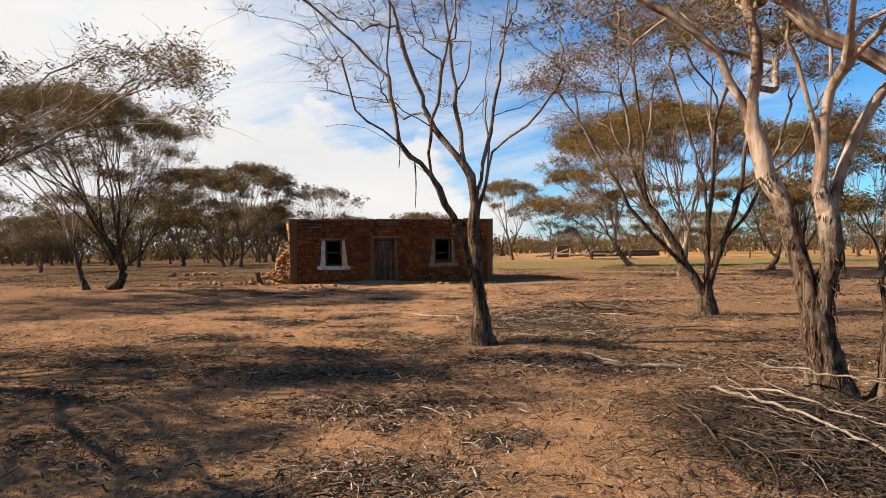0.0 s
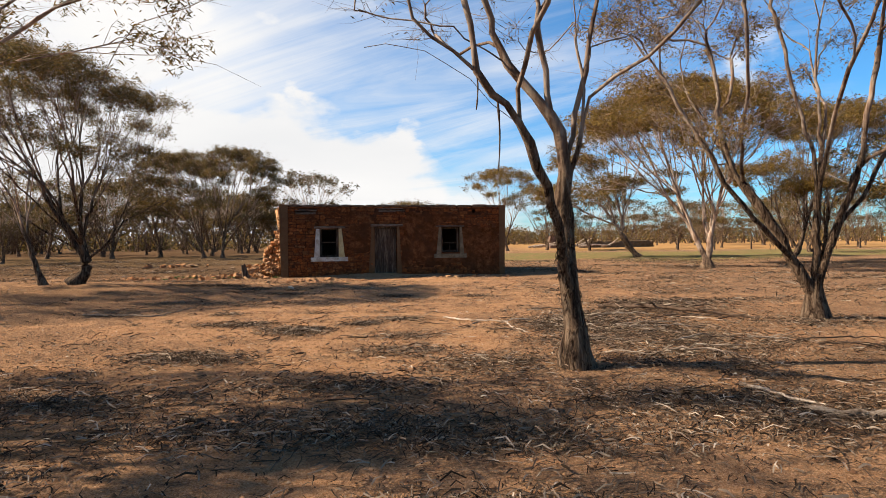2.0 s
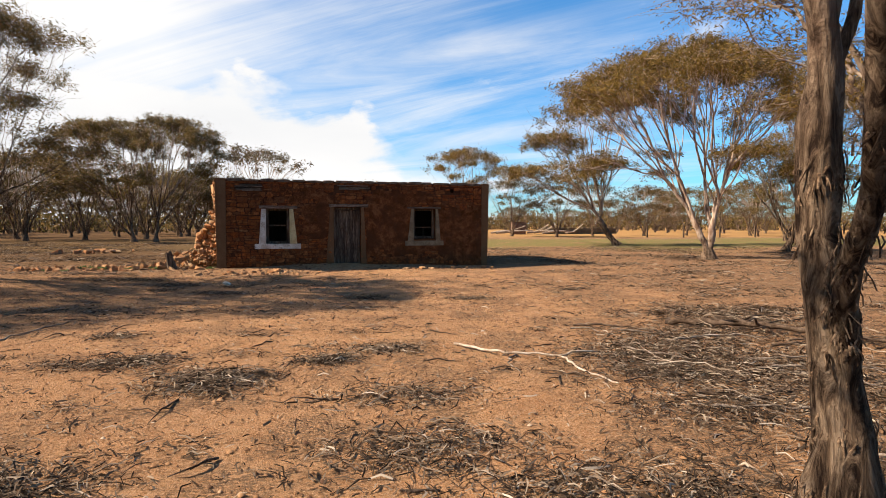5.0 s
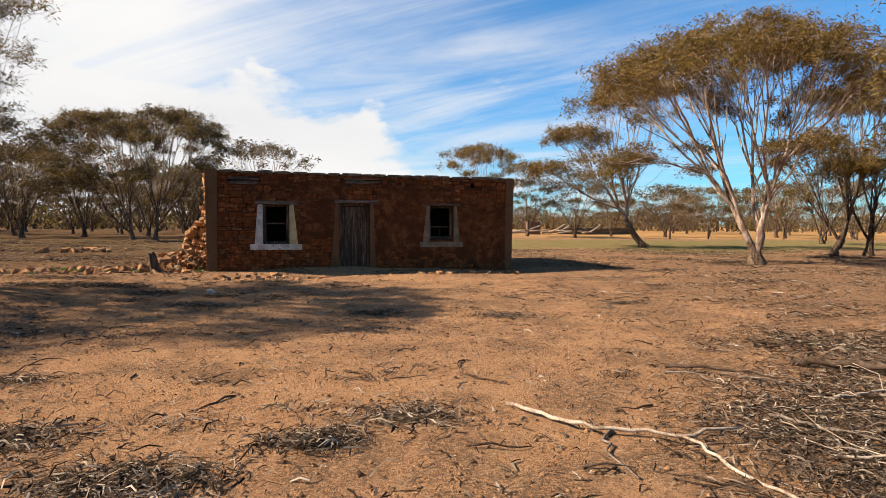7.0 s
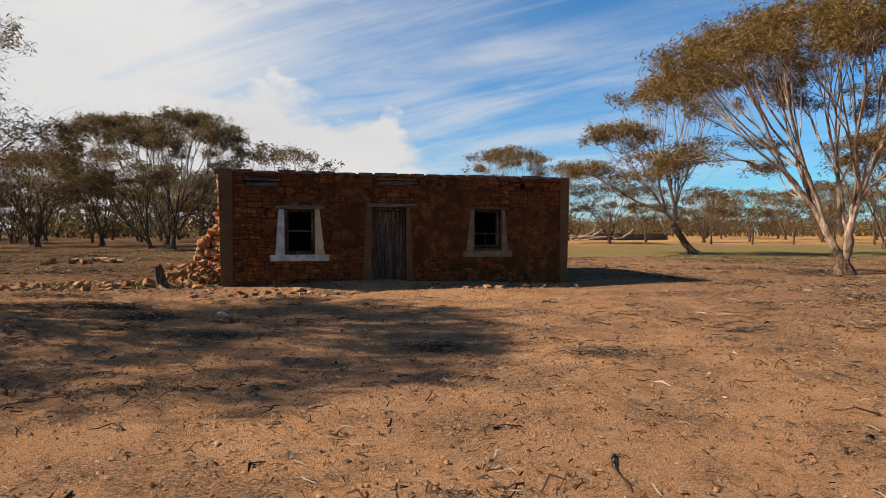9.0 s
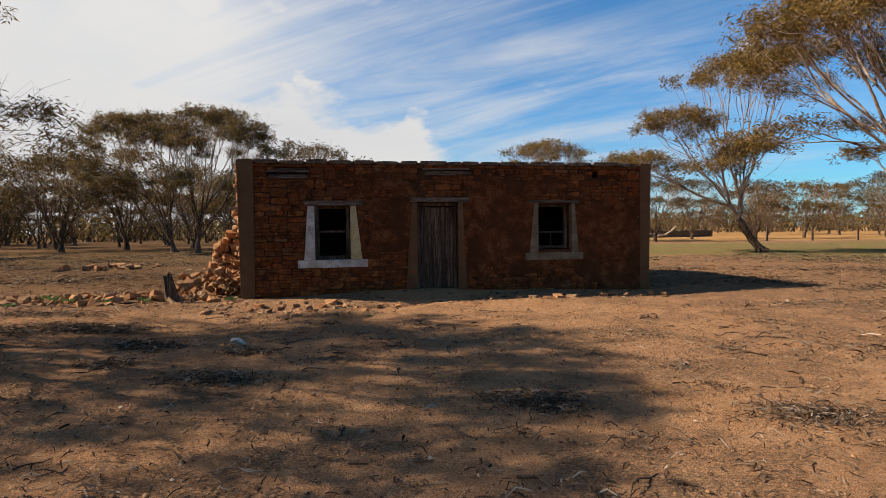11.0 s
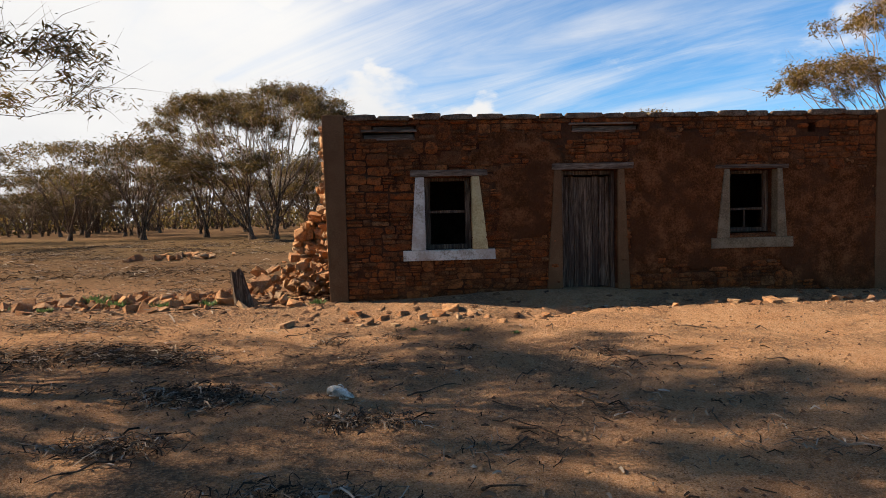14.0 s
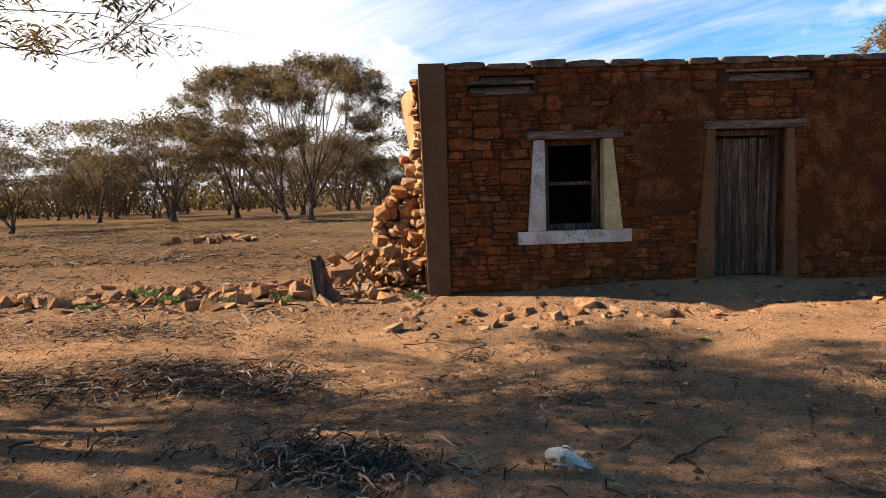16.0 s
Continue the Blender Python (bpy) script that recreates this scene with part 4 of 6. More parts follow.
def peeling(me, rng, count, top):
    """Curling strips of bark that hang off the lower trunk, each with its own thickness."""
    P = np.empty(len(me.vertices) * 3, np.float32)
    N = np.empty(len(me.vertices) * 3, np.float32)
    me.vertices.foreach_get("co", P)
    me.vertex_normals.foreach_get("vector", N)
    P, N = P.reshape(-1, 3).astype(float), N.reshape(-1, 3).astype(float)
    near = np.flatnonzero((P[:, 2] > 0.12) & (P[:, 2] < top))
    i = rng.choice(near, count)
    p, n = P[i] + rng.normal(0, 0.012, (count, 3)) * np.array((1, 1, 4)), N[i] * np.array((1, 1, 0.0))
    n /= np.linalg.norm(n, axis=1)[:, None] + 1e-6
    s = np.stack([-n[:, 1], n[:, 0], 0 * n[:, 0]], -1) + rng.normal(0, 0.15, (count, 3))
    L = rng.uniform(0.03, 0.10, (count, 1))
    W = rng.uniform(0.004, 0.010, (count, 1))
    dn = np.array((0, 0, -1.0)) + s * rng.normal(0, 0.35, (count, 1))
    rows = []
    for f, o in ((0.0, -0.006), (0.5, 0.004), (1.0, -0.002)):
        q = p + dn * L * f + n * (o + (f * rng.uniform(0.0, 0.010, (count, 1))))
        w = W * (1 - 0.45 * f)
        rows += [q - s * w, q + n * 0.006, q + s * w]
    V = np.stack(rows, 1).reshape(-1, 3)
    f = np.array([(0, 1, 4, 3), (1, 2, 5, 4), (3, 4, 7, 6), (4, 5, 8, 7)])
    F = (np.arange(count)[:, None, None] * 9 + f[None]).reshape(-1, 4)
    return np_mesh("peeling_bark", V, F, M_FLAKE)


def make_tree(name, at, seed, limbs, blobs, r_foot, per=90, spread=0.34, size=0.15, bark=None, leaf=None, label="", group="", r_tip=0.006, step=0.3, min_sides=3, wob=0.022, slim=0.125, fans=6, shag=0, shag_top=2.0, fan_out=0.72):
    ob = new(name)
    x, y = at
    ob.location = (x, y, float(ground_z(x, y)) - 0.05)
    tagged(ob, label, "tree", group)
    V, F, tips, prev, rng = grow(seed, limbs, blobs, r_foot, r_tip, step, wob, min_sides, fan_out)
    TV, TF = twigs_of(tips, prev, rng, fans, spread, r_tip)
    F = np.concatenate([F, TF + len(V)])
    V = np.concatenate([V, TV])
    trunk = part("trunk", np_mesh("trunk", V, F, bark or M_BARK, True), None, ob)
    if shag:
        tagged(part("peeling_bark", peeling(trunk.data, rng, shag, shag_top), None, trunk), "shaggy strips of peeling bark", kind="stuff")
    if per:
        LV, LF = foliage(tips, prev, rng, per, spread, size, slim)
        part("crown", np_mesh("crown", LV, LF, leaf or M_LEAF), None, ob)
    return ob


# forked tree beside the path, mostly bare twigs
make_tree("mallee_tree", (0.62, 9.46), 101, {
    "a": (None, [(0.03, 0, 0), (-0.02, -0.04, 0.5), (-0.10, -0.14, 1.0), (-0.18, -0.26, 1.35), (-0.38, -0.6, 1.9), (-0.78, -0.95, 2.67), (-1.21, -1.2, 3.15), (-1.38, -1.25, 4.27), (-1.32, -1.3, 5.05), (-1.5, -1.4, 6.0)]),
    "c": ("a", [(-0.04, -0.06, 0.6), (-0.08, 0.05, 1.2), (-0.09, 0.08, 1.8), (-0.09, 0.08, 2.55), (-0.30, 0.05, 3.25), (-0.38, 0.1, 4.3), (-0.55, 0.1, 5.7)]),
    "d": ("c", [(-0.09, 0.08, 2.2), (0.12, 0.13, 3.3), (0.40, 0.2, 4.7), (0.55, 0.2, 5.9)]),
    "e": ("a", [(-1.2, -1.2, 3.12), (-1.8, -1.4, 3.58), (-2.0, -1.5, 4.2), (-2.33, -1.75, 4.88), (-2.9, -1.9, 5.6)]),
    "f": ("c", [(-0.25, 0.05, 3.1), (-0.75, 0.1, 3.6), (-1.25, 0.1, 3.9)]),
    "g": ("a", [(-0.8, -0.95, 2.7), (-1.5, -1.0, 3.3), (-1.9, -1.0, 3.45), (-2.3, -1.1, 3.4)]),
    "h": ("a", [(-1.38, -1.25, 4.0), (-2.2, -1.1, 4.9), (-2.9, -1.1, 5.5), (-3.8, -1.2, 6.0)]),
    "i": ("c", [(-0.36, 0.08, 4.0), (-0.1, 0.4, 4.9), (-0.15, 0.6, 5.9)]),
    "k": ("c", [(-0.09, 0.08, 2.1), (0.07, 0.1, 2.6), (0.16, 0.1, 3.3), (0.1, 0.1, 4.2), (0.5, 0.2, 5.5)]),
    "j": ("d", [(0.14, 0.15, 3.6), (0.15, 0.5, 4.5), (0.3, 0.6, 5.5)]),
}, [(-0.6, -0.3, 4.6, 2.4, 1.8, 2.4, 130, -0.25), (-1.9, -1.2, 5.0, 2.0, 1.4, 1.6, 45, 0.0)], 0.128, per=9, spread=0.20, size=0.06, shag=420, shag_top=1.9, fans=14, fan_out=0.30, label="forked mallee gum with dark bark and bare twigs", bark=M_BARK5, r_tip=0.004)
# large pale-limbed tree
make_tree("mallee_tree", (3.85, 5.73), 102, {
    "a": (None, [(0, 0, 0), (-0.06, 0.02, 0.5), (-0.13, 0.05, 0.85), (-0.20, 0.1, 1.25)]),
    "b": ("a", [(-0.17, 0.1, 1.1), (-0.26, 0.2, 1.65), (-0.44, 0.3, 2.35), (-0.64, 0.4, 3.1), (-1.0, 0.45, 3.85), (-1.6, 0.6, 4.3), (-2.2, 0.8, 4.9)]),
    "c": ("a", [(-0.13, 0.05, 0.85), (-0.03, 0.02, 1.25), (0.02, 0, 1.65), (-0.05, 0.05, 2.15), (-0.15, 0.05, 3.0), (-0.25, 0.2, 3.75), (-0.2, 0.1, 4.6)]),
    "d": ("b", [(-0.6, 0.4, 2.95), (-0.56, 0.3, 3.7), (-0.62, 0.4, 4.4), (-0.5, 0.4, 5.2)]),
    "e": ("c", [(-0.1, 0.05, 2.6), (0.1, 0.1, 3.3), (0.06, 0.1, 4.1), (0.3, 0.1, 5.2)]),
    "f": ("c", [(0.0, 0, 1.8), (0.35, 0.1, 2.7), (0.9, 0.2, 3.5), (1.3, 0.2, 4.6)]),
}, [(-0.2, 0.3, 4.2, 2.4, 2.3, 2.2, 190, 0.0)], 0.145, per=120, spread=0.24, size=0.065, shag=700, shag_top=2.4, fan_out=0.35, label="rough-barked mallee gum with smooth pale limbs", bark=M_BARK)
make_tree("mallee_tree", (4.36, 5.55), 103, {
    "a": (None, [(0, 0, 0), (0.02, 0, 0.8), (0.1, 0.1, 1.9), (0.15, 0.1, 3.2)]),
    "b": ("a", [(0.05, 0, 1.2), (0.6, 0.2, 2.4), (1.2, 0.4, 4.0)]),
}, [(0.9, 0.6, 4.2, 2.2, 2.2, 1.9, 110, 0.0)], 0.14, per=120, spread=0.24, size=0.065, shag=500, shag_top=2.4, fan_out=0.4, label="rough-barked mallee gum beside the brush pile")
# multi-stemmed tree to the right
make_tree("mallee_tree", (5.94, 13.0), 104, {
    "a": (None, [(0, 0, 0), (-0.03, 0, 0.5), (-0.02, 0, 0.95)]),
    "b": ("a", [(-0.05, 0, 0.4), (-0.32, 0, 0.95), (-0.75, 0.1, 1.75), (-1.15, 0.3, 2.45), (-1.5, 0.4, 3.4), (-1.6, 0.5, 4.7), (-2.1, 0.6, 6.1)]),
    "c": ("a", [(-0.02, 0, 0.9), (0.0, 0, 1.9), (-0.05, 0, 3.0), (-0.4, 0.1, 4.4), (-0.7, 0.1, 5.6)]),
    "d": ("a", [(-0.02, 0, 0.8), (0.3, -0.1, 1.7), (0.6, -0.2, 2.6), (0.8, -0.3, 4.0), (1.0, -0.4, 5.8)]),
    "e": ("c", [(0.0, 0, 2.0), (0.3, 0.3, 3.2), (0.35, 0.5, 4.8)]),
    "f": ("b", [(-0.32, 0, 0.95), (-0.9, -0.2, 1.5), (-1.7, -0.3, 2.3), (-2.3, -0.2, 3.4), (-2.9, -0.1, 4.4)]),
    "g": ("b", [(-0.75, 0.1, 1.75), (-0.7, 0.3, 2.9), (-1.0, 0.4, 4.2)]),
    "h": ("d", [(0.3, -0.1, 1.7), (1.0, 0.0, 2.5), (1.6, 0.1, 3.6), (2.0, 0.1, 4.8)]),
}, umbrella(7, (-0.4, 0, 4.5), 3.3, 2.2, 28, 10, 6), 0.145, per=85, spread=0.24, size=0.072, shag=400, shag_top=1.6, fans=9, fan_out=0.5, label="many-stemmed mallee gum with bronze foliage", leaf=M_LEAF2, bark=M_BARK3)
# leaning tree to the left of the cottage
make_tree("mallee_tree", (-12.85, 22.25), 105, {
    "a": (None, [(0, 0, 0), (0.40, 0.1, 0.42), (0.38, 0.1, 1.1), (0.3, 0.1, 2.1)]),
    "b": ("a", [(0.38, 0.1, 0.9), (-0.4, 0.0, 2.3), (-1.0, -0.2, 3.7), (-1.6, -0.4, 5.0)]),
    "c": ("a", [(0.32, 0.1, 1.7), (0.8, 0.2, 3.2), (1.4, 0.3, 4.8)]),
    "d": ("a", [(0.38, 0.1, 0.9), (1.7, 0.4, 1.8), (2.8, 1.0, 2.4)]),
    "e": ("a", [(0.38, 0.1, 1.2), (-1.3, 0.0, 2.1), (-2.4, 0.2, 2.9)]),
    "f": ("a", [(0.3, 0.1, 1.4), (0.9, -1.3, 3.0), (1.2, -2.8, 4.6)]),
    "g": ("a", [(0.35, 0.1, 1.2), (-0.2, -1.6, 2.8), (-0.6, -3.4, 4.2)]),
}, umbrella(1, (-0.8, -0.9, 4.8), 4.0, 2.5, 54, 9, 4, 0.36, 1.15) + [(2.7, 2.4, 3.2, 1.0, 1.2, 0.5, 12, -0.6), (1.8, 0.8, 3.8, 1.2, 0.9, 0.35, 9, 0.0), (-1.9, 0.4, 3.6, 1.2, 1.0, 0.4, 9, 0.0)], 0.165, per=145, fans=6, spread=0.25, size=0.10, slim=0.10, label="leaning mallee gum with a dark umbrella crown", r_tip=0.005, bark=M_BARK3)
make_tree("mallee_tree", (-13.55, 21.9), 106, {
    "a": (None, [(0, 0, 0), (-0.25, 0, 0.8), (-0.5, 0, 1.7), (-0.9, 0.1, 3.0)]),
}, umbrella(8, (-1.2, 0, 4.0), 2.3, 1.7, 12, 4, 1), 0.085, per=90, spread=0.24, size=0.115, label="slender leaning mallee gum")
# unseen tree at the far side of the yard, added to cast shade
make_tree("mallee_tree", (-19.5, 18.2), 107, {
    "a": (None, [(0, 0, 0), (0.1, 0, 0.8), (0.3, 0, 1.8)]),
    "b": ("a", [(0.1, 0, 0.9), (1.2, 0.2, 2.8), (2.2, 0.3, 4.8)]),
    "c": ("a", [(0.2, 0, 1.5), (-0.6, 0.1, 3.2), (-1.0, 0.2, 5.2)]),
}, umbrella(9, (0.6, -0.6, 4.6), 3.9, 2.7, 28, 7, 5), 0.17, per=110, spread=0.34, size=0.12, label="unseen mallee gum added to shade the yard", r_tip=0.007)
# tree beside the start of the path, its low limb reaching over
make_tree("mallee_tree", (-9.6, 7.3), 108, {
    "a": (None, [(0, 0, 0), (0.2, 0, 0.7), (0.5, 0, 1.3)]),
    "b": ("a", [(0.4, 0, 1.1), (1.6, 0.9, 1.6), (2.7, 1.5, 1.85), (3.9, 1.7, 2.25), (4.9, 1.7, 2.9), (5.3, 1.7, 3.7), (6.2, 1.8, 4.2)]),
    "c": ("a", [(0.5, 0, 1.2), (0.9, -0.4, 2.8), (1.4, -0.8, 4.6)]),
    "d": ("a", [(0.5, 0, 1.2), (-0.2, 0.3, 2.9), (-0.6, 0.4, 4.8)]),
# several clumps are out of view, added to throw shade over the foreground
}, [(0.2, 0.6, 3.6, 3.4, 2.0, 2.0, 170, -0.15), (2.0, 0.3, 3.0, 1.6, 1.2, 1.0, 40, -0.2), (1.2, -2.4, 3.3, 2.2, 1.2, 1.0, 80, -0.1), (3.0, -3.6, 2.9, 1.4, 0.9, 0.6, 34, -0.1), (1.2, 0.1, 6.1, 2.2, 1.4, 0.8, 46, 0.0), (5.1, 1.7, 3.75, 1.3, 1.2, 1.2, 30, 0.1), (3.2, 0.9, 3.3, 1.5, 1.4, 1.5, 16, 0.0)], 0.18, per=135, fans=6, spread=0.22, size=0.078, slim=0.11, label="mallee gum with a low limb over the path", r_tip=0.006)
# tall umbrella tree to the right of the cottage
make_tree("mallee_tree", (12.75, 30.7), 109, {
    "a": (None, [(0, 0, 0), (-0.1, 0.1, 0.6), (-0.5, 0.3, 1.5), (-0.95, 0.5, 2.5), (-2.0, 0.9, 3.9), (-3.4, 1.4, 5.2)]),
    "b": ("a", [(0, 0, 0.25), (0.1, 0, 1.2), (0.1, -0.1, 2.5), (-0.5, -0.1, 4.0), (-1.0, 0, 6.0)]),
    "c": ("b", [(0.1, -0.1, 2.3), (0.7, -0.3, 4.0), (1.0, -0.8, 6.2)]),
    "d": ("a", [(-0.9, 0.5, 2.4), (-1.1, 0.9, 4.2), (-1.8, 1.4, 6.6)]),
}, umbrella(2, (-1.3, 0.2, 5.5), 5.3, 3.5, 66, 9, 5, 0.42, 1.15), 0.20, per=135, fans=4, spread=0.33, size=0.13, label="tall twin-stemmed mallee gum with a bronze umbrella crown", leaf=M_LEAF2, bark=M_BARK2, r_tip=0.008)
# leaning tree behind it
make_tree("mallee_tree", (14.4, 44.4), 110, {
    "a": (None, [(0, 0, 0), (-0.7, 0.2, 1.0), (-1.5, 0.4, 2.4), (-2.6, 0.6, 4.0)]),
    "b": ("a", [(-1.2, 0.3, 1.8), (-1.0, 0.2, 3.6), (-0.9, 0, 5.6)]),
    "c": ("a", [(-1.5, 0.4, 2.3), (-3.6, 0.6, 3.3), (-5.2, 0.8, 4.3)]),
}, umbrella(3, (-1.0, 0, 9.0), 2.8, 1.1, 18, 6) + umbrella(4, (-4.3, 0.5, 6.4), 2.2, 1.0, 12, 6) + umbrella(12, (-6.4, 0.8, 4.3), 1.9, 0.9, 9, 6) + umbrella(13, (-0.9, 0.3, 5.0), 1.8, 0.7, 8, 6) + umbrella(14, (-2.6, -0.8, 4.2), 1.3, 0.5, 5, 5), 0.19, per=100, spread=0.34, size=0.16, label="leaning mallee gum with tiered foliage", leaf=M_LEAF2, r_tip=0.009)
# pair behind the rubble, left of the cottage
make_tree("mallee_tree", (-19.9, 52.4), 111, {
    "a": (None, [(0, 0, 0), (-0.3, 0, 1.0), (-1.4, 0, 3.2), (-2.6, 0, 5.0)]),
    "b": ("a", [(-0.2, 0, 0.7), (-0.5, 0.2, 2.8), (-0.9, 0.3, 5.4)]),
    "c": ("a", [(-0.05, 0, 0.4), (0.7, 0.2, 2.4), (1.3, 0.3, 4.6)]),
    "d": ("a", [(-0.1, 0, 0.5), (-1.9, -0.5, 2.2), (-3.6, -0.6, 3.6)]),
}, umbrella(5, (-1.9, 0, 5.9), 3.7, 3.0, 30, 8, 12), 0.15, per=95, spread=0.34, size=0.17, bark=M_BARK4, label="olive-crowned mallee gum beyond the rubble", r_tip=0.009)
make_tree("mallee_tree", (-18.3, 52.2), 112, {
    "a": (None, [(0, 0, 0), (0.1, 0, 1.2), (0.6, 0, 3.2), (1.1, 0, 5.2)]),
    "b": ("a", [(0.1, 0, 1.4), (-0.4, 0.2, 3.4), (-0.5, 0.3, 5.8)]),
    "c": ("a", [(0.08, 0, 1.0), (1.6, -0.3, 2.8), (3.0, -0.4, 4.2)]),
}, umbrella(6, (1.3, 0, 6.0), 3.6, 3.2, 30, 8, 8), 0.14, per=95, spread=0.34, size=0.17, bark=M_BARK4, label="olive-crowned mallee gum beyond the rubble", r_tip=0.009)


# twin trees at the edge of the pasture, right of the tall tree
make_tree("mallee_tree", (20.6, 36.4), 113, {
    "a": (None, [(0, 0, 0), (0.5, 0, 1.0), (0.9, 0, 2.2), (1.6, 0, 4.4), (2.2, 0, 6.5)]),
    "b": ("a", [(0.4, 0, 0.8), (-0.5, 0.2, 2.0), (-1.6, 0.3, 3.4), (-2.2, 0.3, 4.6)]),
    "c": ("a", [(0.9, 0, 2.2), (0.3, 0.2, 4.0), (-0.4, 0.2, 6.2)]),
}, umbrella(15, (2.6, 0, 7.2), 3.6, 2.0, 22, 7) + umbrella(16, (-1.6, 0.2, 5.0), 1.7, 0.7, 9, 6, 3) + umbrella(17, (1.0, -0.5, 4.2), 1.6, 0.6, 7, 6), 0.16, per=95, spread=0.32, size=0.15, label="leaning mallee gum with bronze foliage at the pasture", leaf=M_LEAF2, bark=M_BARK3, r_tip=0.008)
make_tree("mallee_tree", (22.5, 36.3), 114, {
    "a": (None, [(0, 0, 0), (0.1, 0, 1.0), (0.2, 0, 2.4), (0.9, 0, 4.6), (1.4, 0, 6.6)]),
    "b": ("a", [(0.1, 0, 0.6), (-0.6, 0.2, 2.0), (-1.0, 0.3, 3.8)]),
    "c": ("a", [(0.1, 0, 0.9), (1.2, 0.2, 2.6), (2.4, 0.2, 4.6)]),
}, umbrella(18, (1.2, 0, 6.6), 3.4, 2.2, 20, 7, 4) + umbrella(19, (-1.0, -0.4, 3.9), 1.5, 0.6, 7, 6), 0.16, per=95, spread=0.32, size=0.15, label="dark-stemmed mallee gum with bronze foliage at the pasture", leaf=M_LEAF2, bark=M_BARK3, r_tip=0.008)
# tree behind the cottage, its crown showing over the far corner
make_tree("mallee_tree", (8.3, 69.0), 115, {
    "a": (None, [(0, 0, 0), (-0.3, 0, 1.8), (-1.1, 0, 4.6), (-2.2, 0, 7.4)]),
    "b": ("a", [(-0.1, 0, 1.2), (0.9, 0.2, 3.8), (1.8, 0.2, 6.8)]),
}, umbrella(20, (-0.4, 0, 6.9), 3.7, 2.5, 18, 6, 5), 0.15, per=80, spread=0.42, size=0.22, label="mallee gum with a bronze crown behind the cottage", leaf=M_LEAF2, bark=M_BARK4, r_tip=0.008)


# ---- woods round the clearing ----
def wood_variant(k):
    rng = random.Random(300 + k)
    limbs = {"a": (None, [(0, 0, 0), (rng.uniform(-0.3, 0.3), 0, 1.0), (rng.uniform(-0.8, 0.8), rng.uniform(-0.5, 0.5), 3.4)])}
    for j in range(5):
        a, q = 1.26 * j + rng.uniform(-0.4, 0.4), rng.uniform(0.7, 1.2)
        limbs["b%d" % j] = ("a", [(0, 0, 0.25 + 0.1 * j), (0.6 * q * math.cos(a), 0.6 * q * math.sin(a), 1.7), (1.9 * q * math.cos(a), 1.9 * q * math.sin(a), 4.2)])
    crown = umbrella(310 + k, (0, 0, 4.5 + 0.25 * k), 3.5, 2.3, 18, 4, 9, 0.34, 1.1)
    return make_tree("mallee_tree", (0, -400 - 20 * k), 300 + k, limbs, crown, 0.13, per=34, fans=1, spread=0.42, size=0.28, leaf=(M_LEAF3, M_LEAF)[k % 2], bark=M_BARK4, label="many-stemmed umbrella-crowned mallee gum in the surrounding woods", group="surrounding woods", r_tip=0.012, step=0.7)


def woods():
    rng = random.Random(77)
    vs = [wood_variant(k) for k in range(5)]
    # single trees that stand clear of the rest
    spots = [(-29.5, 56.0, 1.05), (-27.0, 60.0, 1.1), (-33.0, 61.0, 1.0), (-36.0, 57.0, 0.95), (-12.5, 58.0, 1.0), (-2.0, 84.0, 0.95), (25.5, 33.5, 1.0), (17.0, 66.0, 0.8), (13.5, 72.0, 0.85), (24.0, 74.0, 0.8), (29.5, 72.0, 0.85), (37.0, 76.0, 0.85), (43.0, 72.0, 0.9), (31.0, 50.0, 0.9), (-41.0, 52.0, 0.9), (-47.0, 55.0, 0.95), (-23.5, 64.0, 1.0)]
    for x0, x1, y0, y1, n in ((-62, -22, 66, 90, 30), (-105, -45, 58, 110, 22), (-30, 6, 72, 115, 14), (5, 110, 100, 150, 20), (34, 75, 36, 100, 14), (-60, -30, 12, 48, 8)):
        for _ in range(n):
            spots.append((rng.uniform(x0, x1), rng.uniform(y0, y1), rng.choice((0.6, 0.68, 0.75, 0.85, 0.98))))
    for i, q in enumerate(spots):
        x, y, f = q
        src = vs[i % 5]
        m = pose(x, y, float(ground_z(x, y)) - 0.05, 0, 0, rng.uniform(0, 360))
        if i < 5:
            src.matrix_basis = m @ Matrix.Diagonal((f, f, f, 1))
        else:
            c = copy_thing(src, m)
            c.scale = (f * rng.uniform(0.95, 1.15), f * rng.uniform(0.95, 1.15), f)


woods()


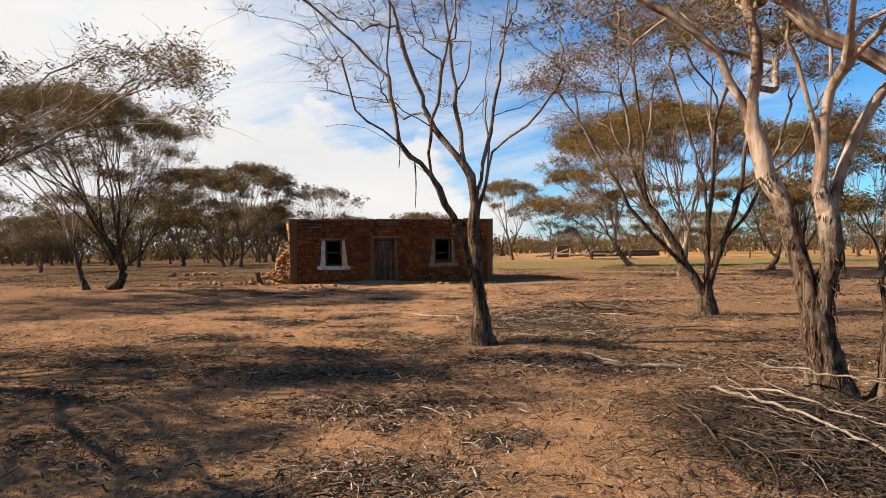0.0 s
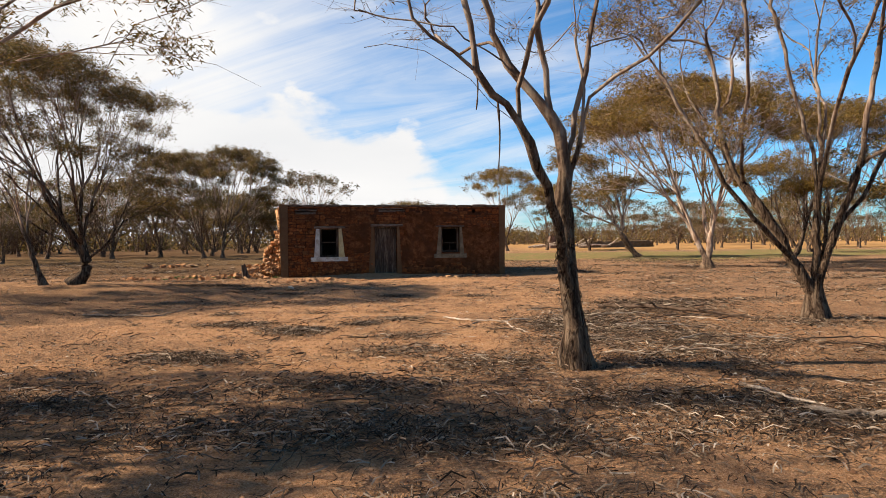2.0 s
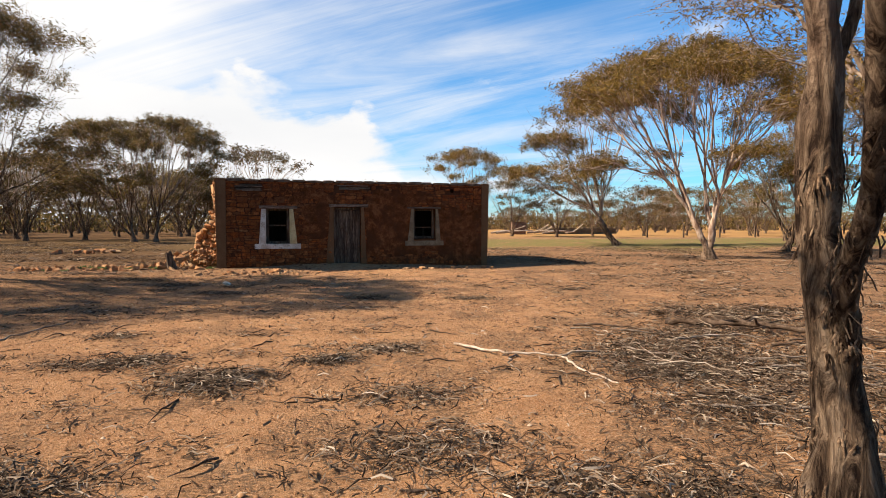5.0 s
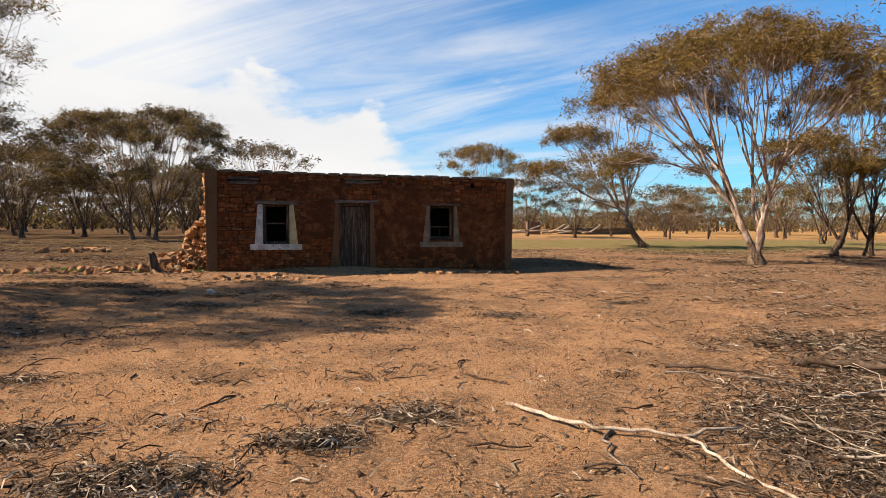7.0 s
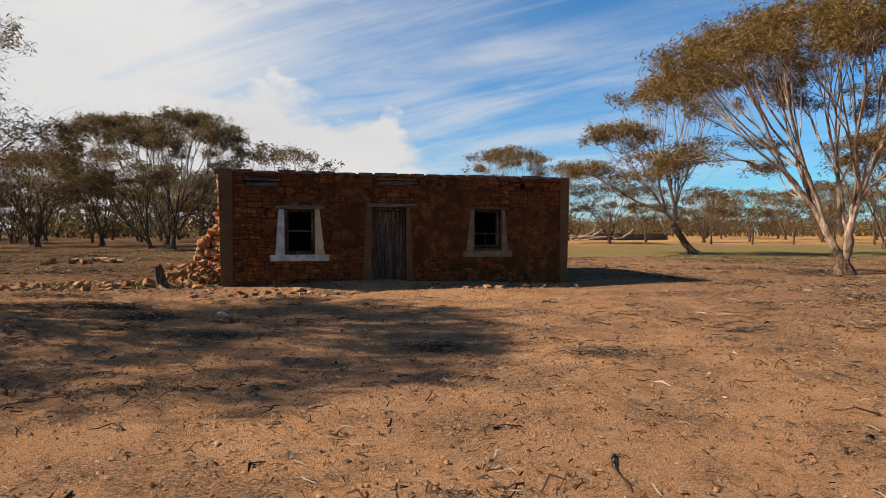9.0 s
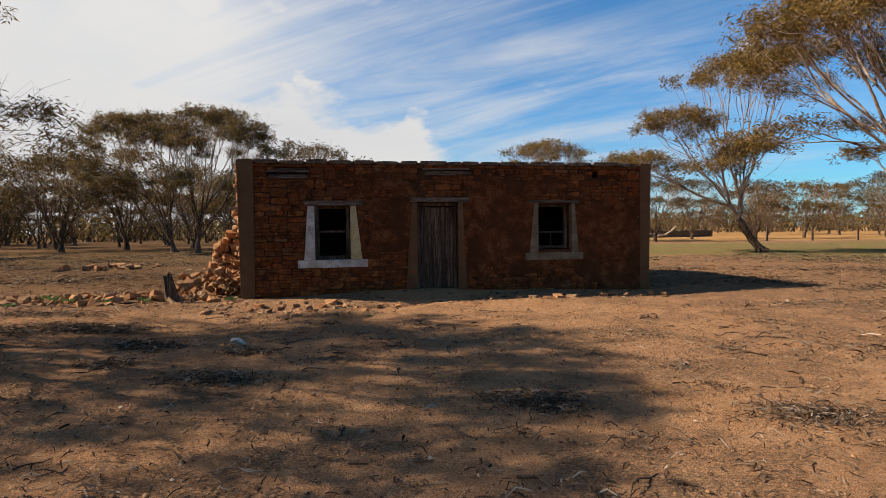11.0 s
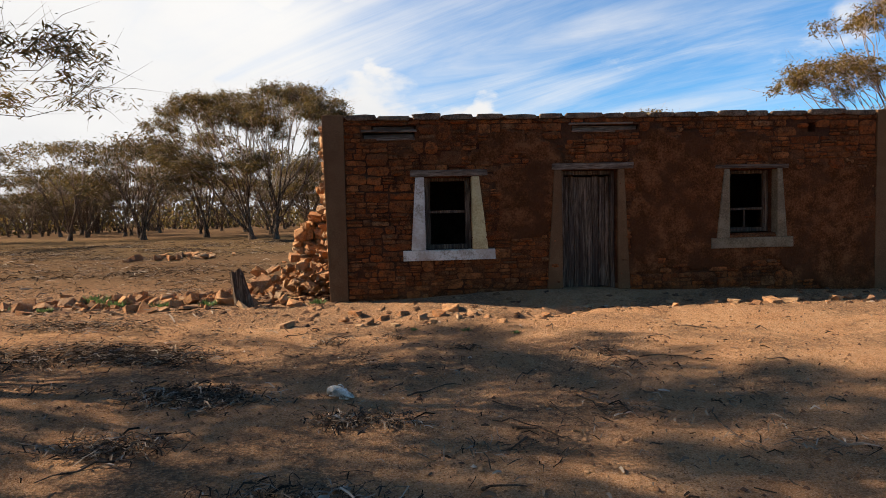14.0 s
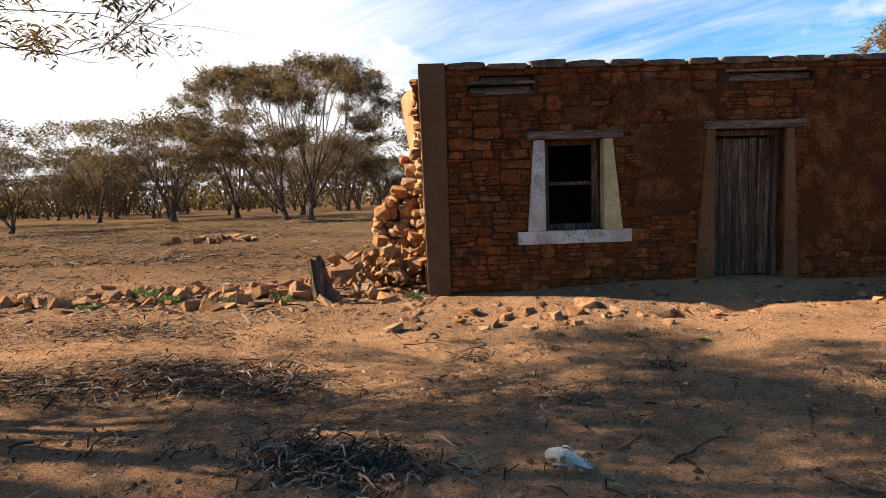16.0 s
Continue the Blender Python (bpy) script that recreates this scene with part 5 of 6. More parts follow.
def far_belt():
    """Dense mallee scrub closing the horizon, too far to count."""
    rng = np.random.default_rng(12)
    n = 840
    a = np.concatenate([rng.uniform(-0.95, 0.12, 420), rng.uniform(0.12, 1.0, 420)])
    R_ = np.where(a < 0.12, rng.uniform(105, 170, n), rng.uniform(150, 230, n))
    x, y = R_ * np.sin(a), R_ * np.cos(a)
    h = np.where(a < 0.12, 1.0, 1.15) * rng.uniform(3.6, 6.0, n)
    k = 90
    c = np.repeat(np.stack([x, y, 0.2 + 0 * x], -1), k, 0)
    hh = np.repeat(h, k)
    d = rng.normal(0, 1, (n * k, 3))
    d /= np.linalg.norm(d, axis=1)[:, None]
    c = c + d * np.stack([hh * 0.62, hh * 0.62, hh * 0.46], -1) * rng.uniform(0.5, 1.0, (n * k, 1)) + np.stack([0 * hh, 0 * hh, hh * 0.42], -1)
    d2 = rng.normal(0, 1, (n * k, 3))
    d2 /= np.linalg.norm(d2, axis=1)[:, None]
    s_ = np.cross(d2, rng.normal(0, 1, (n * k, 3)))
    s_ /= np.linalg.norm(s_, axis=1)[:, None]
    L = rng.uniform(0.35, 0.8, (n * k, 1))
    V = np.stack([c, c + d2 * L * 0.5 - s_ * L * 0.25, c + d2 * L, c + d2 * L * 0.5 + s_ * L * 0.25], 1).reshape(-1, 3)
    tagged(new("far_woods", np_mesh("far_woods", V, np.arange(len(V)).reshape(-1, 4), M_LEAF)), "dense low mallee scrub along the horizon", "woods", kind="stuff")
    TV, TF = [], []
    for i in range(n):
        for _ in range(3):
            b = rng.normal(0, 0.35, 2)
            q = rng.normal(0, 1.0, 2)
            tube(TV, TF, [(x[i] + b[0], y[i] + b[1], 0), (x[i] + (b[0] + q[0]) * 0.7, y[i] + (b[1] + q[1]) * 0.7, h[i] * 0.35), (x[i] + q[0] * 1.4, y[i] + q[1] * 1.4, h[i] * 0.8)], (0.12, 0.09, 0.04), 4, rng)
    tagged(new("far_trunks", np_mesh("far_trunks", np.concatenate(TV), np.concatenate(TF), M_BARK4)), "grey stems of mallee scrub along the horizon", "woods", kind="stuff")


far_belt()


def ruins():
    """Low stone wall, old tank and bleached logs beyond the pasture, and a wire fence along the paddock."""
    rng = random.Random(61)
    wall = new("low_stone_wall")
    wall.location = (21.5, 86.5, 0.15)
    wall.rotation_euler = (0, 0, 0.2)
    tagged(wall, "long low broken stone wall beyond the pasture", "wall")
    part("core", box(0, 12, 0.1, 0.45, -0.1, 0.9, 0.03, 0.05, rng), M_GREY, wall)
    V, F = [], []
    for u, z, w, h in courses(0, 12, 0, 1.05, rng, 0.16, 0.3):
        if z > 0.7 and rng.random() < 0.5:
            continue
        v, f = UNITS[rng.randrange(len(UNITS))]
        o = len(V)
        V += [(u + a * w * 1.6, 0.0 + b * 0.3, z + c * h) for a, b, c in v]
        F += [tuple(o + q for q in ff) for ff in f]
    part("stonework", mesh_of("stonework", V, F, M_GREY), None, wall)
    tank = new("water_tank")
    tank.location = (17.6, 85.5, 0.15)
    tagged(tank, "rusty square iron water tank beyond the pasture", "tank")
    part("tank_body", box(-0.9, 0.9, -0.8, 0.8, 0.0, 1.7, 0.06), M_IRON, tank)
    part("tank_rim", box(-0.96, 0.96, -0.86, 0.86, 1.7, 1.78, 0.03), M_IRON, tank)
    for k in range(9):
        x, y, a = rng.uniform(13, 24), rng.uniform(80, 84), rng.uniform(-0.7, 0.7)
        L = rng.uniform(2, 5)
        branch("fallen_log", [(x, y, 0.1), (x + L * 0.5, y + 0.5 * a, 0.35), (x + L, y + a, rng.uniform(0, 1.4))], 0.14, 0.06, M_STICK, "bleached fallen log beyond the pasture", 900 + k, 5)
    fence = new("wire_fence")
    fence.location = (26, 64, 0)
    tagged(fence, "sagging post and wire fence along the paddock", "fence")
    for k in range(12):
        part("post", box(k * 4.0 - 0.06, k * 4.0 + 0.06, -0.06, 0.06, 0.0, 1.35 + rng.uniform(-0.1, 0.15), 0.01, 0.02, rng), M_WOOD, fence)
    for z in (0.5, 0.85, 1.2):
        V, F = [], []
        tube(V, F, [(k * 2.0, 0.07, z + 0.2 - (0.03 if k % 2 else 0)) for k in range(23)], [0.006] * 23, 4, np.random.default_rng(1))
        part("wire", np_mesh("wire", np.concatenate(V), np.concatenate(F), M_IRON), None, fence)


# ---- rubble, stones and small things ----
def rock_mesh(rng, material):
    """An angular broken block: hull of jittered points, edges chipped."""
    bm = bmesh.new()
    for i in range(14):
        v = Vector([rng.choice((-1, 1)) * rng.uniform(0.36, 0.5) for _ in range(3)])
        v[rng.randrange(3)] *= rng.uniform(0.7, 1.0)
        bm.verts.new(v)
    bmesh.ops.convex_hull(bm, input=bm.verts[:])
    bmesh.ops.delete(bm, geom=[v for v in bm.verts if not v.link_faces], context="VERTS")
    bmesh.ops.bevel(bm, geom=bm.edges[:], offset=0.02, segments=1, affect="EDGES")
    me = bpy.data.meshes.new("stone")
    bm.to_mesh(me)
    bm.free()
    me.materials.append(material)
    return me


def rubble():
    rng = random.Random(31)
    meshes = [rock_mesh(rng, M_RUBBLE) for _ in range(14)]

    def put(x, y, z, s, tilt=40, label="angular orange sandstone block fallen from the wall"):
        ob = new("rubble_stone", rng.choice(meshes))
        ob.location = (x, y, z)
        ob.rotation_euler = [radians(rng.uniform(-tilt, tilt)), radians(rng.uniform(-tilt, tilt)), rng.uniform(0, 6.28)]
        ob.scale = (s * rng.uniform(0.9, 1.5), s * rng.uniform(0.7, 1.1), s * rng.uniform(0.35, 0.8))
        tagged(ob, label, "stone", "fallen stones")
    # bank of stones from the broken corner out along the line of the lost wall
    for _ in range(298):
        d = rng.random() ** 1.9
        u = -0.25 - 6.0 * d
        h = 1.1 * max(0.0, 1 - (-0.2 - u) / 1.9) + 0.24 * (1 - d)
        v = 0.75 + rng.gauss(0, 0.42 + 0.1 * d) + 0.12 * u * 0.5
        x, y = house_xy(u, v)
        hz = h * max(0.05, 1 - abs(v - 0.75 - 0.06 * u) / 0.8) * rng.uniform(0.2, 1.0)
        put(x, y, float(ground_z(x, y)) + hz, 0.075 + 0.19 * rng.random() ** 1.8)
    # row before the front wall
    for u, v, s in ((0.35, -0.75, 0.2), (0.75, -1.0, 0.15), (1.05, -0.8, 0.13), (1.35, -1.1, 0.16), (1.6, -0.95, 0.19), (1.8, -0.7, 0.2), (0.6, -1.35, 0.14), (0.95, -1.5, 0.13), (1.9, -1.2, 0.12), (2.9, -1.15, 0.13), (-0.55, -1.6, 0.2), (3.15, -1.3, 0.12), (2.3, -1.2, 0.12), (5.9, -0.95, 0.13), (6.2, -1.0, 0.18), (6.6, -0.9, 0.15), (6.75, -1.1, 0.2), (7.1, -1.0, 0.2), (7.3, -0.85, 0.16), (7.9, -0.95, 0.2), (8.15, -0.85, 0.16), (8.4, -1.0, 0.17), (9.2, -0.8, 0.2), (9.45, -0.9, 0.2), (8.8, -0.95, 0.13), (0.2, -1.15, 0.12), (0.45, -1.5, 0.11), (1.5, -1.45, 0.13), (2.1, -0.95, 0.15), (2.45, -1.6, 0.12), (6.4, -1.25, 0.13), (7.6, -1.2, 0.12), (5.2, -1.1, 0.12)):
        x, y = house_xy(u, v)
        put(x, y, float(ground_z(x, y)) + s * 0.12, s, 12)
    for _ in range(26):
        x, y = rng.uniform(-17.5, -14.5), rng.uniform(36.5, 39)
        put(x, y, float(ground_z(x, y)) + 0.06, rng.uniform(0.15, 0.4), 20)
    for _ in range(24):
        x, y = rng.uniform(-14, -9), rng.uniform(25.6, 28.4)
        put(x, y, float(ground_z(x, y)) + 0.02, rng.uniform(0.08, 0.2), 20)


rubble()


def chips():
    """Small broken stone between the blocks."""
    rng = random.Random(93)
    V, F = [], []
    for _ in range(2600):
        d = rng.random() ** 1.4
        u, v = -0.1 - 6.6 * d, 0.55 + rng.gauss(0, 0.55) - 0.05 * d
        if rng.random() < 0.2:
            u, v = rng.uniform(-0.5, 9.5), -0.85 + rng.gauss(0, 0.35)
        x, y = house_xy(u, v)
        z, r = float(ground_z(x, y)) - 0.004, 0.012 + 0.07 * rng.random() ** 2
        o = len(V)
        for q in ((1, 0, 0), (0.2, 1, 0), (-1, 0.2, 0), (0, -1, 0), (0.55, 0.35, 0.55), (-0.55, -0.35, 0.5)):
            V.append((x + q[0] * r * rng.uniform(0.6, 1.3), y + q[1] * r * rng.uniform(0.6, 1.3), z + q[2] * r * rng.uniform(0.5, 1.1)))
        F += [tuple(o + k for k in f) for f in ((0, 1, 4), (1, 5, 4), (1, 2, 5), (2, 3, 5), (3, 4, 5), (3, 0, 4))]
    tagged(new("stone_chips", mesh_of("stone_chips", V, F, M_PEBBLE)), "small broken stone strewn among the rubble", "gravel", kind="stuff")


chips()


def herb(x, y, size, seed):
    """A low tuft of green leaves."""
    rng = np.random.default_rng(seed)
    n = 130
    a, r = rng.uniform(0, 6.28, n), rng.uniform(0, 1, n) ** 0.7
    c = np.stack([x + np.cos(a) * r * size, y + np.sin(a) * r * size * 0.8, float(ground_z(x, y)) + 0 * r], -1)
    d = np.stack([np.cos(a) * 0.5 + rng.normal(0, 0.3, n), np.sin(a) * 0.5 + rng.normal(0, 0.3, n), rng.uniform(0.4, 1.2, n)], -1)
    w = np.stack([-np.sin(a), np.cos(a), 0 * a], -1)
    L = size * rng.uniform(0.25, 0.7, (n, 1))
    V = np.stack([c, c + d * L * 0.5 - w * L * 0.13, c + d * L, c + d * L * 0.5 + w * L * 0.13], 1).reshape(-1, 3)
    tagged(new("herb_tuft", np_mesh("herb_tuft", V, np.arange(4 * n).reshape(-1, 4), M_HERB)), "low green herb growing among the rubble", "plant", "green herbs")


for k, (u, v, sz) in enumerate(((-1.05, 0.55, 0.15), (-2.1, 0.0, 0.16), (-2.9, 0.1, 0.15), (-3.7, 0.25, 0.2), (-4.3, 0.9, 0.22), (-0.35, -0.05, 0.14), (1.2, -1.9, 0.06), (1.9, -2.05, 0.07), (2.5, -2.3, 0.06), (-5.2, 0.2, 0.14), (-4.6, -0.1, 0.12))):
    herb(*house_xy(u, v), sz, 700 + k)


def strips(name, XY, rng, lmin, lmax, width, lift, material, label):
    """Thin curved slivers of bark, leaf and twig lying in heaps."""
    n = len(XY)
    z = ground_z(XY[:, 0], XY[:, 1]) + rng.uniform(0.0, 1.0, n) ** 2 * lift + 0.006
    c = np.stack([XY[:, 0], XY[:, 1], z], -1)
    a = rng.uniform(0, 2 * math.pi, n)
    d = np.stack([np.cos(a), np.sin(a), rng.normal(0, 0.14, n)], -1)
    s = np.stack([-np.sin(a), np.cos(a), rng.normal(0, 0.5, n)], -1)
    L = rng.uniform(lmin, lmax, (n, 1)) * rng.uniform(0.5, 1.0, (n, 1))
    W = width * rng.uniform(0.5, 1.4, (n, 1))
    kink = s * L * rng.normal(0, 0.10, (n, 1)) + np.array((0, 0, 1.0)) * L * rng.uniform(0, 0.10, (n, 1))
    p = [c - d * L * 0.5, c + kink, c + d * L * 0.5]
    top = np.array((0, 0, 1.0)) * W * 0.6
    V = np.stack([p[0] - s * W * 0.4, p[0] + s * W * 0.4, p[1] + s * W * 0.5 + top, p[1] - s * W * 0.5 + top, p[2] + s * W * 0.3, p[2] - s * W * 0.3], 1).reshape(-1, 3)
    b = np.arange(n)[:, None] * 6
    F = np.concatenate([b + np.array([[0, 1, 2, 3]]), b + np.array([[3, 2, 4, 5]])])
    ob = new(name, np_mesh(name, V, F, material))
    return tagged(ob, label, "litter", kind="stuff")


def litter():
    rng = np.random.default_rng(9)
    heaps = [(-0.94, 5.74, 0.9, 0.35, 1), (-0.42, 3.9, 0.6, 0.4, 1.2), (-3.1, 4.7, 0.5, 0.4, 0.6), (-4.5, 6.4, 0.8, 0.5, 1), (0.43, 4.7, 0.3, 0.2, 0.4), (-1.6, 13.6, 0.4, 0.25, 0.5), (-4.3, 10.3, 0.8, 0.35, 0.9),
             (-4.6, 13.2, 0.6, 0.25, 0.6), (-0.6, 5.6, 1.0, 0.4, 1.4), (-3.3, 12.2, 0.5, 0.3, 0.8), (-1.5, 11.8, 0.6, 0.3, 0.6), (-1.4, 10.6, 0.6, 0.35, 0.9), (-2.0, 8.7, 1.2, 0.4, 1.6), (-4.15, 10.1, 0.7, 0.3, 0.8),
             (-0.4, 9.7, 0.8, 0.5, 1.4), (2.9, 11.1, 1.3, 0.9, 2.6), (-2.28, 13.14, 0.3, 0.16, 0.6), (0.22, 19.03, 0.45, 0.3, 0.6), (-3.24, 12.65, 0.5, 0.2, 0.9), (-4.33, 13.45, 0.4, 0.2, 0.5), (1.6, 13.2, 0.9, 0.55, 2.2),
             (4.0, 16.3, 1.2, 0.8, 1.6), (-5.2, 14.9, 0.3, 0.2, 0.3), (2.98, 20.55, 0.25, 0.15, 0.2), (-5.33, 20.5, 0.45, 0.25, 0.7), (-2.0, 19.6, 0.4, 0.25, 0.7), (-5.4, 21.8, 0.25, 0.15, 0.3),
             (-6.9, 22.3, 0.5, 0.22, 1.1), (-8.4, 23.6, 0.7, 0.3, 1.1), (-8.06, 23.4, 0.6, 0.25, 1.0), (-6.88, 21.24, 0.35, 0.18, 0.5), (-9.5, 23.15, 0.6, 0.3, 0.8), (-9.9, 24.9, 0.9, 0.4, 1.0), (-22.9, 39.5, 2, 1.2, 0.6),
             (4.5, 15.6, 1.4, 0.8, 1.6), (2.06, 9.9, 1.2, 0.8, 2.2), (-2.6, 7.3, 1.5, 0.5, 2.0), (-4.6, 8.2, 1.2, 0.5, 1.8), (-0.2, 7.0, 1.2, 0.4, 1.4), (2.3, 7.4, 1.1, 0.7, 2.2), (4.5, 7.6, 1.2, 0.8, 2.0), (5.9, 12.6, 1.2, 0.7, 1.4), (-12.5, 24, 2.0, 0.9, 1.0), (-6, 17.5, 1.6, 0.8, 0.7), (-6.5, 9, 1.5, 0.9, 1.2), (5.5, 9.5, 1.3, 1.0, 1.6), (0.9, 8.0, 1.4, 0.6, 1.6), (3.2, 1.8, 1.0, 1.0, 1.5), (2.5, 12.5, 1.1, 0.7, 2.2), (2.3, 13.9, 1.0, 0.6, 1.6), (3.4, 14.6, 1.2, 0.7, 1.6), (1.3, 12.3, 0.7, 0.45, 1.3), (1.2, 11.2, 0.8, 0.5, 1.2), (-1.5, 7.3, 1.6, 0.5, 1.2)]
    pts = [rng.normal(0, 1, (int((1200 if x < 1.2 else 1350) * w), 2)) * (sx * 0.66, sy * 0.66) + (x, y) for x, y, sx, sy, w in heaps]
    loose = np.stack([rng.uniform(-20, 16, 110000), 2.5 + 34 * rng.uniform(0, 1, 110000) ** 1.4], -1)
    dens = np.sin(loose[:, 0] * 0.8 + 1.3 * np.sin(loose[:, 1] * 0.6)) * np.cos(loose[:, 1] * 0.9 - 0.5 * loose[:, 0])
    keep = rng.uniform(-0.6, 1.4, len(loose)) < dens + 0.5 * (loose[:, 1] < 14)
    for _ in range(170):
        x, y, r = rng.uniform(-11, 6), rng.uniform(3, 26), rng.uniform(0.08, 0.3)
        pts.append(rng.normal(0, 1, (rng.integers(25, 110), 2)) * (r, r * 0.6) + (x, y))
    for _ in range(230):
        x, y = (rng.uniform(-28, -9), rng.uniform(26.5, 52)) if rng.uniform() < 0.6 else (rng.uniform(3, 20), rng.uniform(17, 44))
        r = rng.uniform(0.3, 1.3)
        pts.append(rng.normal(0, 1, (rng.integers(60, 320), 2)) * (r, r * 0.5) + (x, y))
    XY = np.concatenate(pts)
    strips("leaf_litter", XY, rng, 0.03, 0.22, 0.0085, 0.05, M_LITTER, "heaps of dry bark strips, leaves and twigs")
    # litter under the brush, coloured darker to stand in for crown shade
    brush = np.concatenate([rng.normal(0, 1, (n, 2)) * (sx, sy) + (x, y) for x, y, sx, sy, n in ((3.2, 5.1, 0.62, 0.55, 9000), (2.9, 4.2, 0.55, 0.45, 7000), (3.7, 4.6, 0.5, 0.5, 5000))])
    strips("brush_litter", brush, rng, 0.05, 0.28, 0.008, 0.10, M_BRUSH, "dead leaves and twigs under the brush heap, darkened for crown shade")
    strips("scattered_twigs", loose[keep], rng, 0.03, 0.17, 0.011, 0.016, M_LITTER, "scattered dry leaves and twigs")
    # thin drifts of bark and fallen twigs on the open ground beyond the yard
    drift = []
    for _ in range(330):
        x, y = (rng.uniform(3, 22), rng.uniform(13, 42)) if rng.uniform() < 0.58 else (rng.uniform(-30, -9), rng.uniform(24, 50))
        drift.append(rng.normal(0, 1, (rng.integers(25, 110), 2)) * (rng.uniform(0.5, 1.8), rng.uniform(0.15, 0.4)) + (x, y))
    drift = np.concatenate(drift)
    u, v = house_uv(drift[:, 0], drift[:, 1])
    drift = drift[~((u > -0.6) & (u < 10.0) & (v > -0.4) & (v < 6.2))]
    strips("drifted_litter", drift, rng, 0.08, 0.42, 0.018, 0.05, M_LITTER, "thin drifts of bark and fallen twigs")
    # gravel
    n = 60000
    P = np.stack([rng.uniform(-12, 7, n), 2.5 + 24 * rng.uniform(0, 1, n)], -1)
    r = 0.004 + 0.006 * rng.uniform(0, 1, n) + 0.017 * rng.uniform(0, 1, n) ** 6
    z = ground_z(P[:, 0], P[:, 1])
    c = np.stack([P[:, 0], P[:, 1], z + r * 0.3], -1)
    oct_ = np.array([(1, 0, 0), (0, 1, 0), (-1, 0, 0), (0, -1, 0), (0, 0, 0.8), (0, 0, -0.5)], float)
    V = (c[:, None] + oct_[None] * r[:, None, None] * rng.uniform(0.6, 1.4, (n, 6, 1))).reshape(-1, 3)
    tri = np.array([(0, 1, 4), (1, 2, 4), (2, 3, 4), (3, 0, 4)])
    F = (np.arange(n)[:, None, None] * 6 + tri[None]).reshape(-1, 3)
    tagged(new("gravel", np_mesh("gravel", V, F, M_PEBBLE)), "loose pale and orange gravel on the earth", "gravel", kind="stuff")


litter()


def branch(name, pts, r0, r1, material, label, seed, twigs=0):
    """A fallen branch along ground points (x, y, height above ground); side twigs are parts."""
    rng = np.random.default_rng(seed)
    P = smooth_path([(x, y, float(ground_z(x, y)) + h + r0) for x, y, h in pts], 0.09, rng, 0.011)
    foot = P[0].copy()
    P = P - foot
    V, F = [], []
    rad = np.linspace(r0, r1, len(P)) * rng.uniform(0.85, 1.15, len(P))
    tube(V, F, P, rad, 8, rng)
    stem = np_mesh(name, np.concatenate(V), np.concatenate(F), material, True)
    if not twigs:
        ob = new(name, stem)
    else:
        ob = new(name)
        part("stem", stem, None, ob)
    ob.location = foot
    for _ in range(twigs):
        i = rng.integers(len(P) // 4, len(P) - 1)
        a, L = rng.uniform(0, 6.28), rng.uniform(0.25, 0.7)
        q = P[i] + np.array((math.cos(a) * L, math.sin(a) * L, rng.uniform(-0.02, 0.14)))
        q[2] = max(q[2], float(ground_z(q[0] + foot[0], q[1] + foot[1])) + 0.01 - foot[2])
        tw = smooth_path([P[i], (P[i] + q) / 2 + rng.normal(0, 0.05, 3), q], 0.1, rng, 0.008)
        V, F = [], []
        tube(V, F, tw, np.linspace(rad[i] * 0.5, 0.003, len(tw)), 5, rng)
        part("twig", np_mesh("twig", np.concatenate(V), np.concatenate(F), material, True), None, ob)
    return tagged(ob, label, "branch")


# ribbon of bark hanging from the forked tree's limb
def bark_ribbon(x, y, z, length, seed):
    rng = np.random.default_rng(seed)
    pts = [np.array((0.02 * math.sin(3.0 * q) , 0.015 * math.cos(4.0 * q), -length * q)) for q in np.linspace(0, 1, 12)]
    V, F = [], []
    tube(V, F, np.array(pts), np.linspace(0.013, 0.006, 12) * rng.uniform(0.7, 1.3, 12), 5, rng)
    V = np.concatenate(V) * np.array((1, 0.4, 1))
    ob = new("bark_ribbon", np_mesh("bark_ribbon", V, np.concatenate(F), M_TWIG, True))
    ob.location = (x, y, z)
    tagged(ob, "dark ribbon of bark hanging from a limb", "bark strip")


_gz = float(ground_z(0.62, 9.46)) - 0.05
bark_ribbon(0.62 - 1.02, 9.46 - 1.09, _gz + 2.93, 0.72, 3)
bark_ribbon(0.62 - 1.24, 9.46 - 1.21, _gz + 3.22, 0.45, 5)


branch("fallen_branch", [(-0.78, 13.86, 0), (-0.34, 13.25, 0.03), (0.25, 12.95, 0.04), (0.30, 12.5, 0.02), (0.50, 11.9, 0.0)], 0.017, 0.009, M_STICK, "bleached crooked fallen branch on bare earth", 1)
branch("fallen_branch", [(0.22, 12.95, 0.03), (0.55, 12.95, 0.08), (0.75, 13.05, 0.06)], 0.016, 0.006, M_STICK, "bleached forked twig lying on the earth", 2)
branch("fallen_branch", [(-0.15, 13.3, 0.0), (-0.35, 12.75, 0.02), (-0.3, 12.4, 0.0)], 0.012, 0.005, M_DSTICK, "thin grey twig lying on the earth", 3)
branch("fallen_log", [(2.05, 7.5, 0), (2.4, 7.35, 0.01), (3.05, 7.27, 0.0)], 0.028, 0.04, M_GREYSTICK, "short pale broken log on leaf litter", 4)
branch("fallen_branch", [(2.0, 8.4, 0), (2.2, 7.8, 0.02), (2.3, 7.6, 0.02)], 0.02, 0.012, M_STICK, "pale crooked stick on leaf litter", 5)
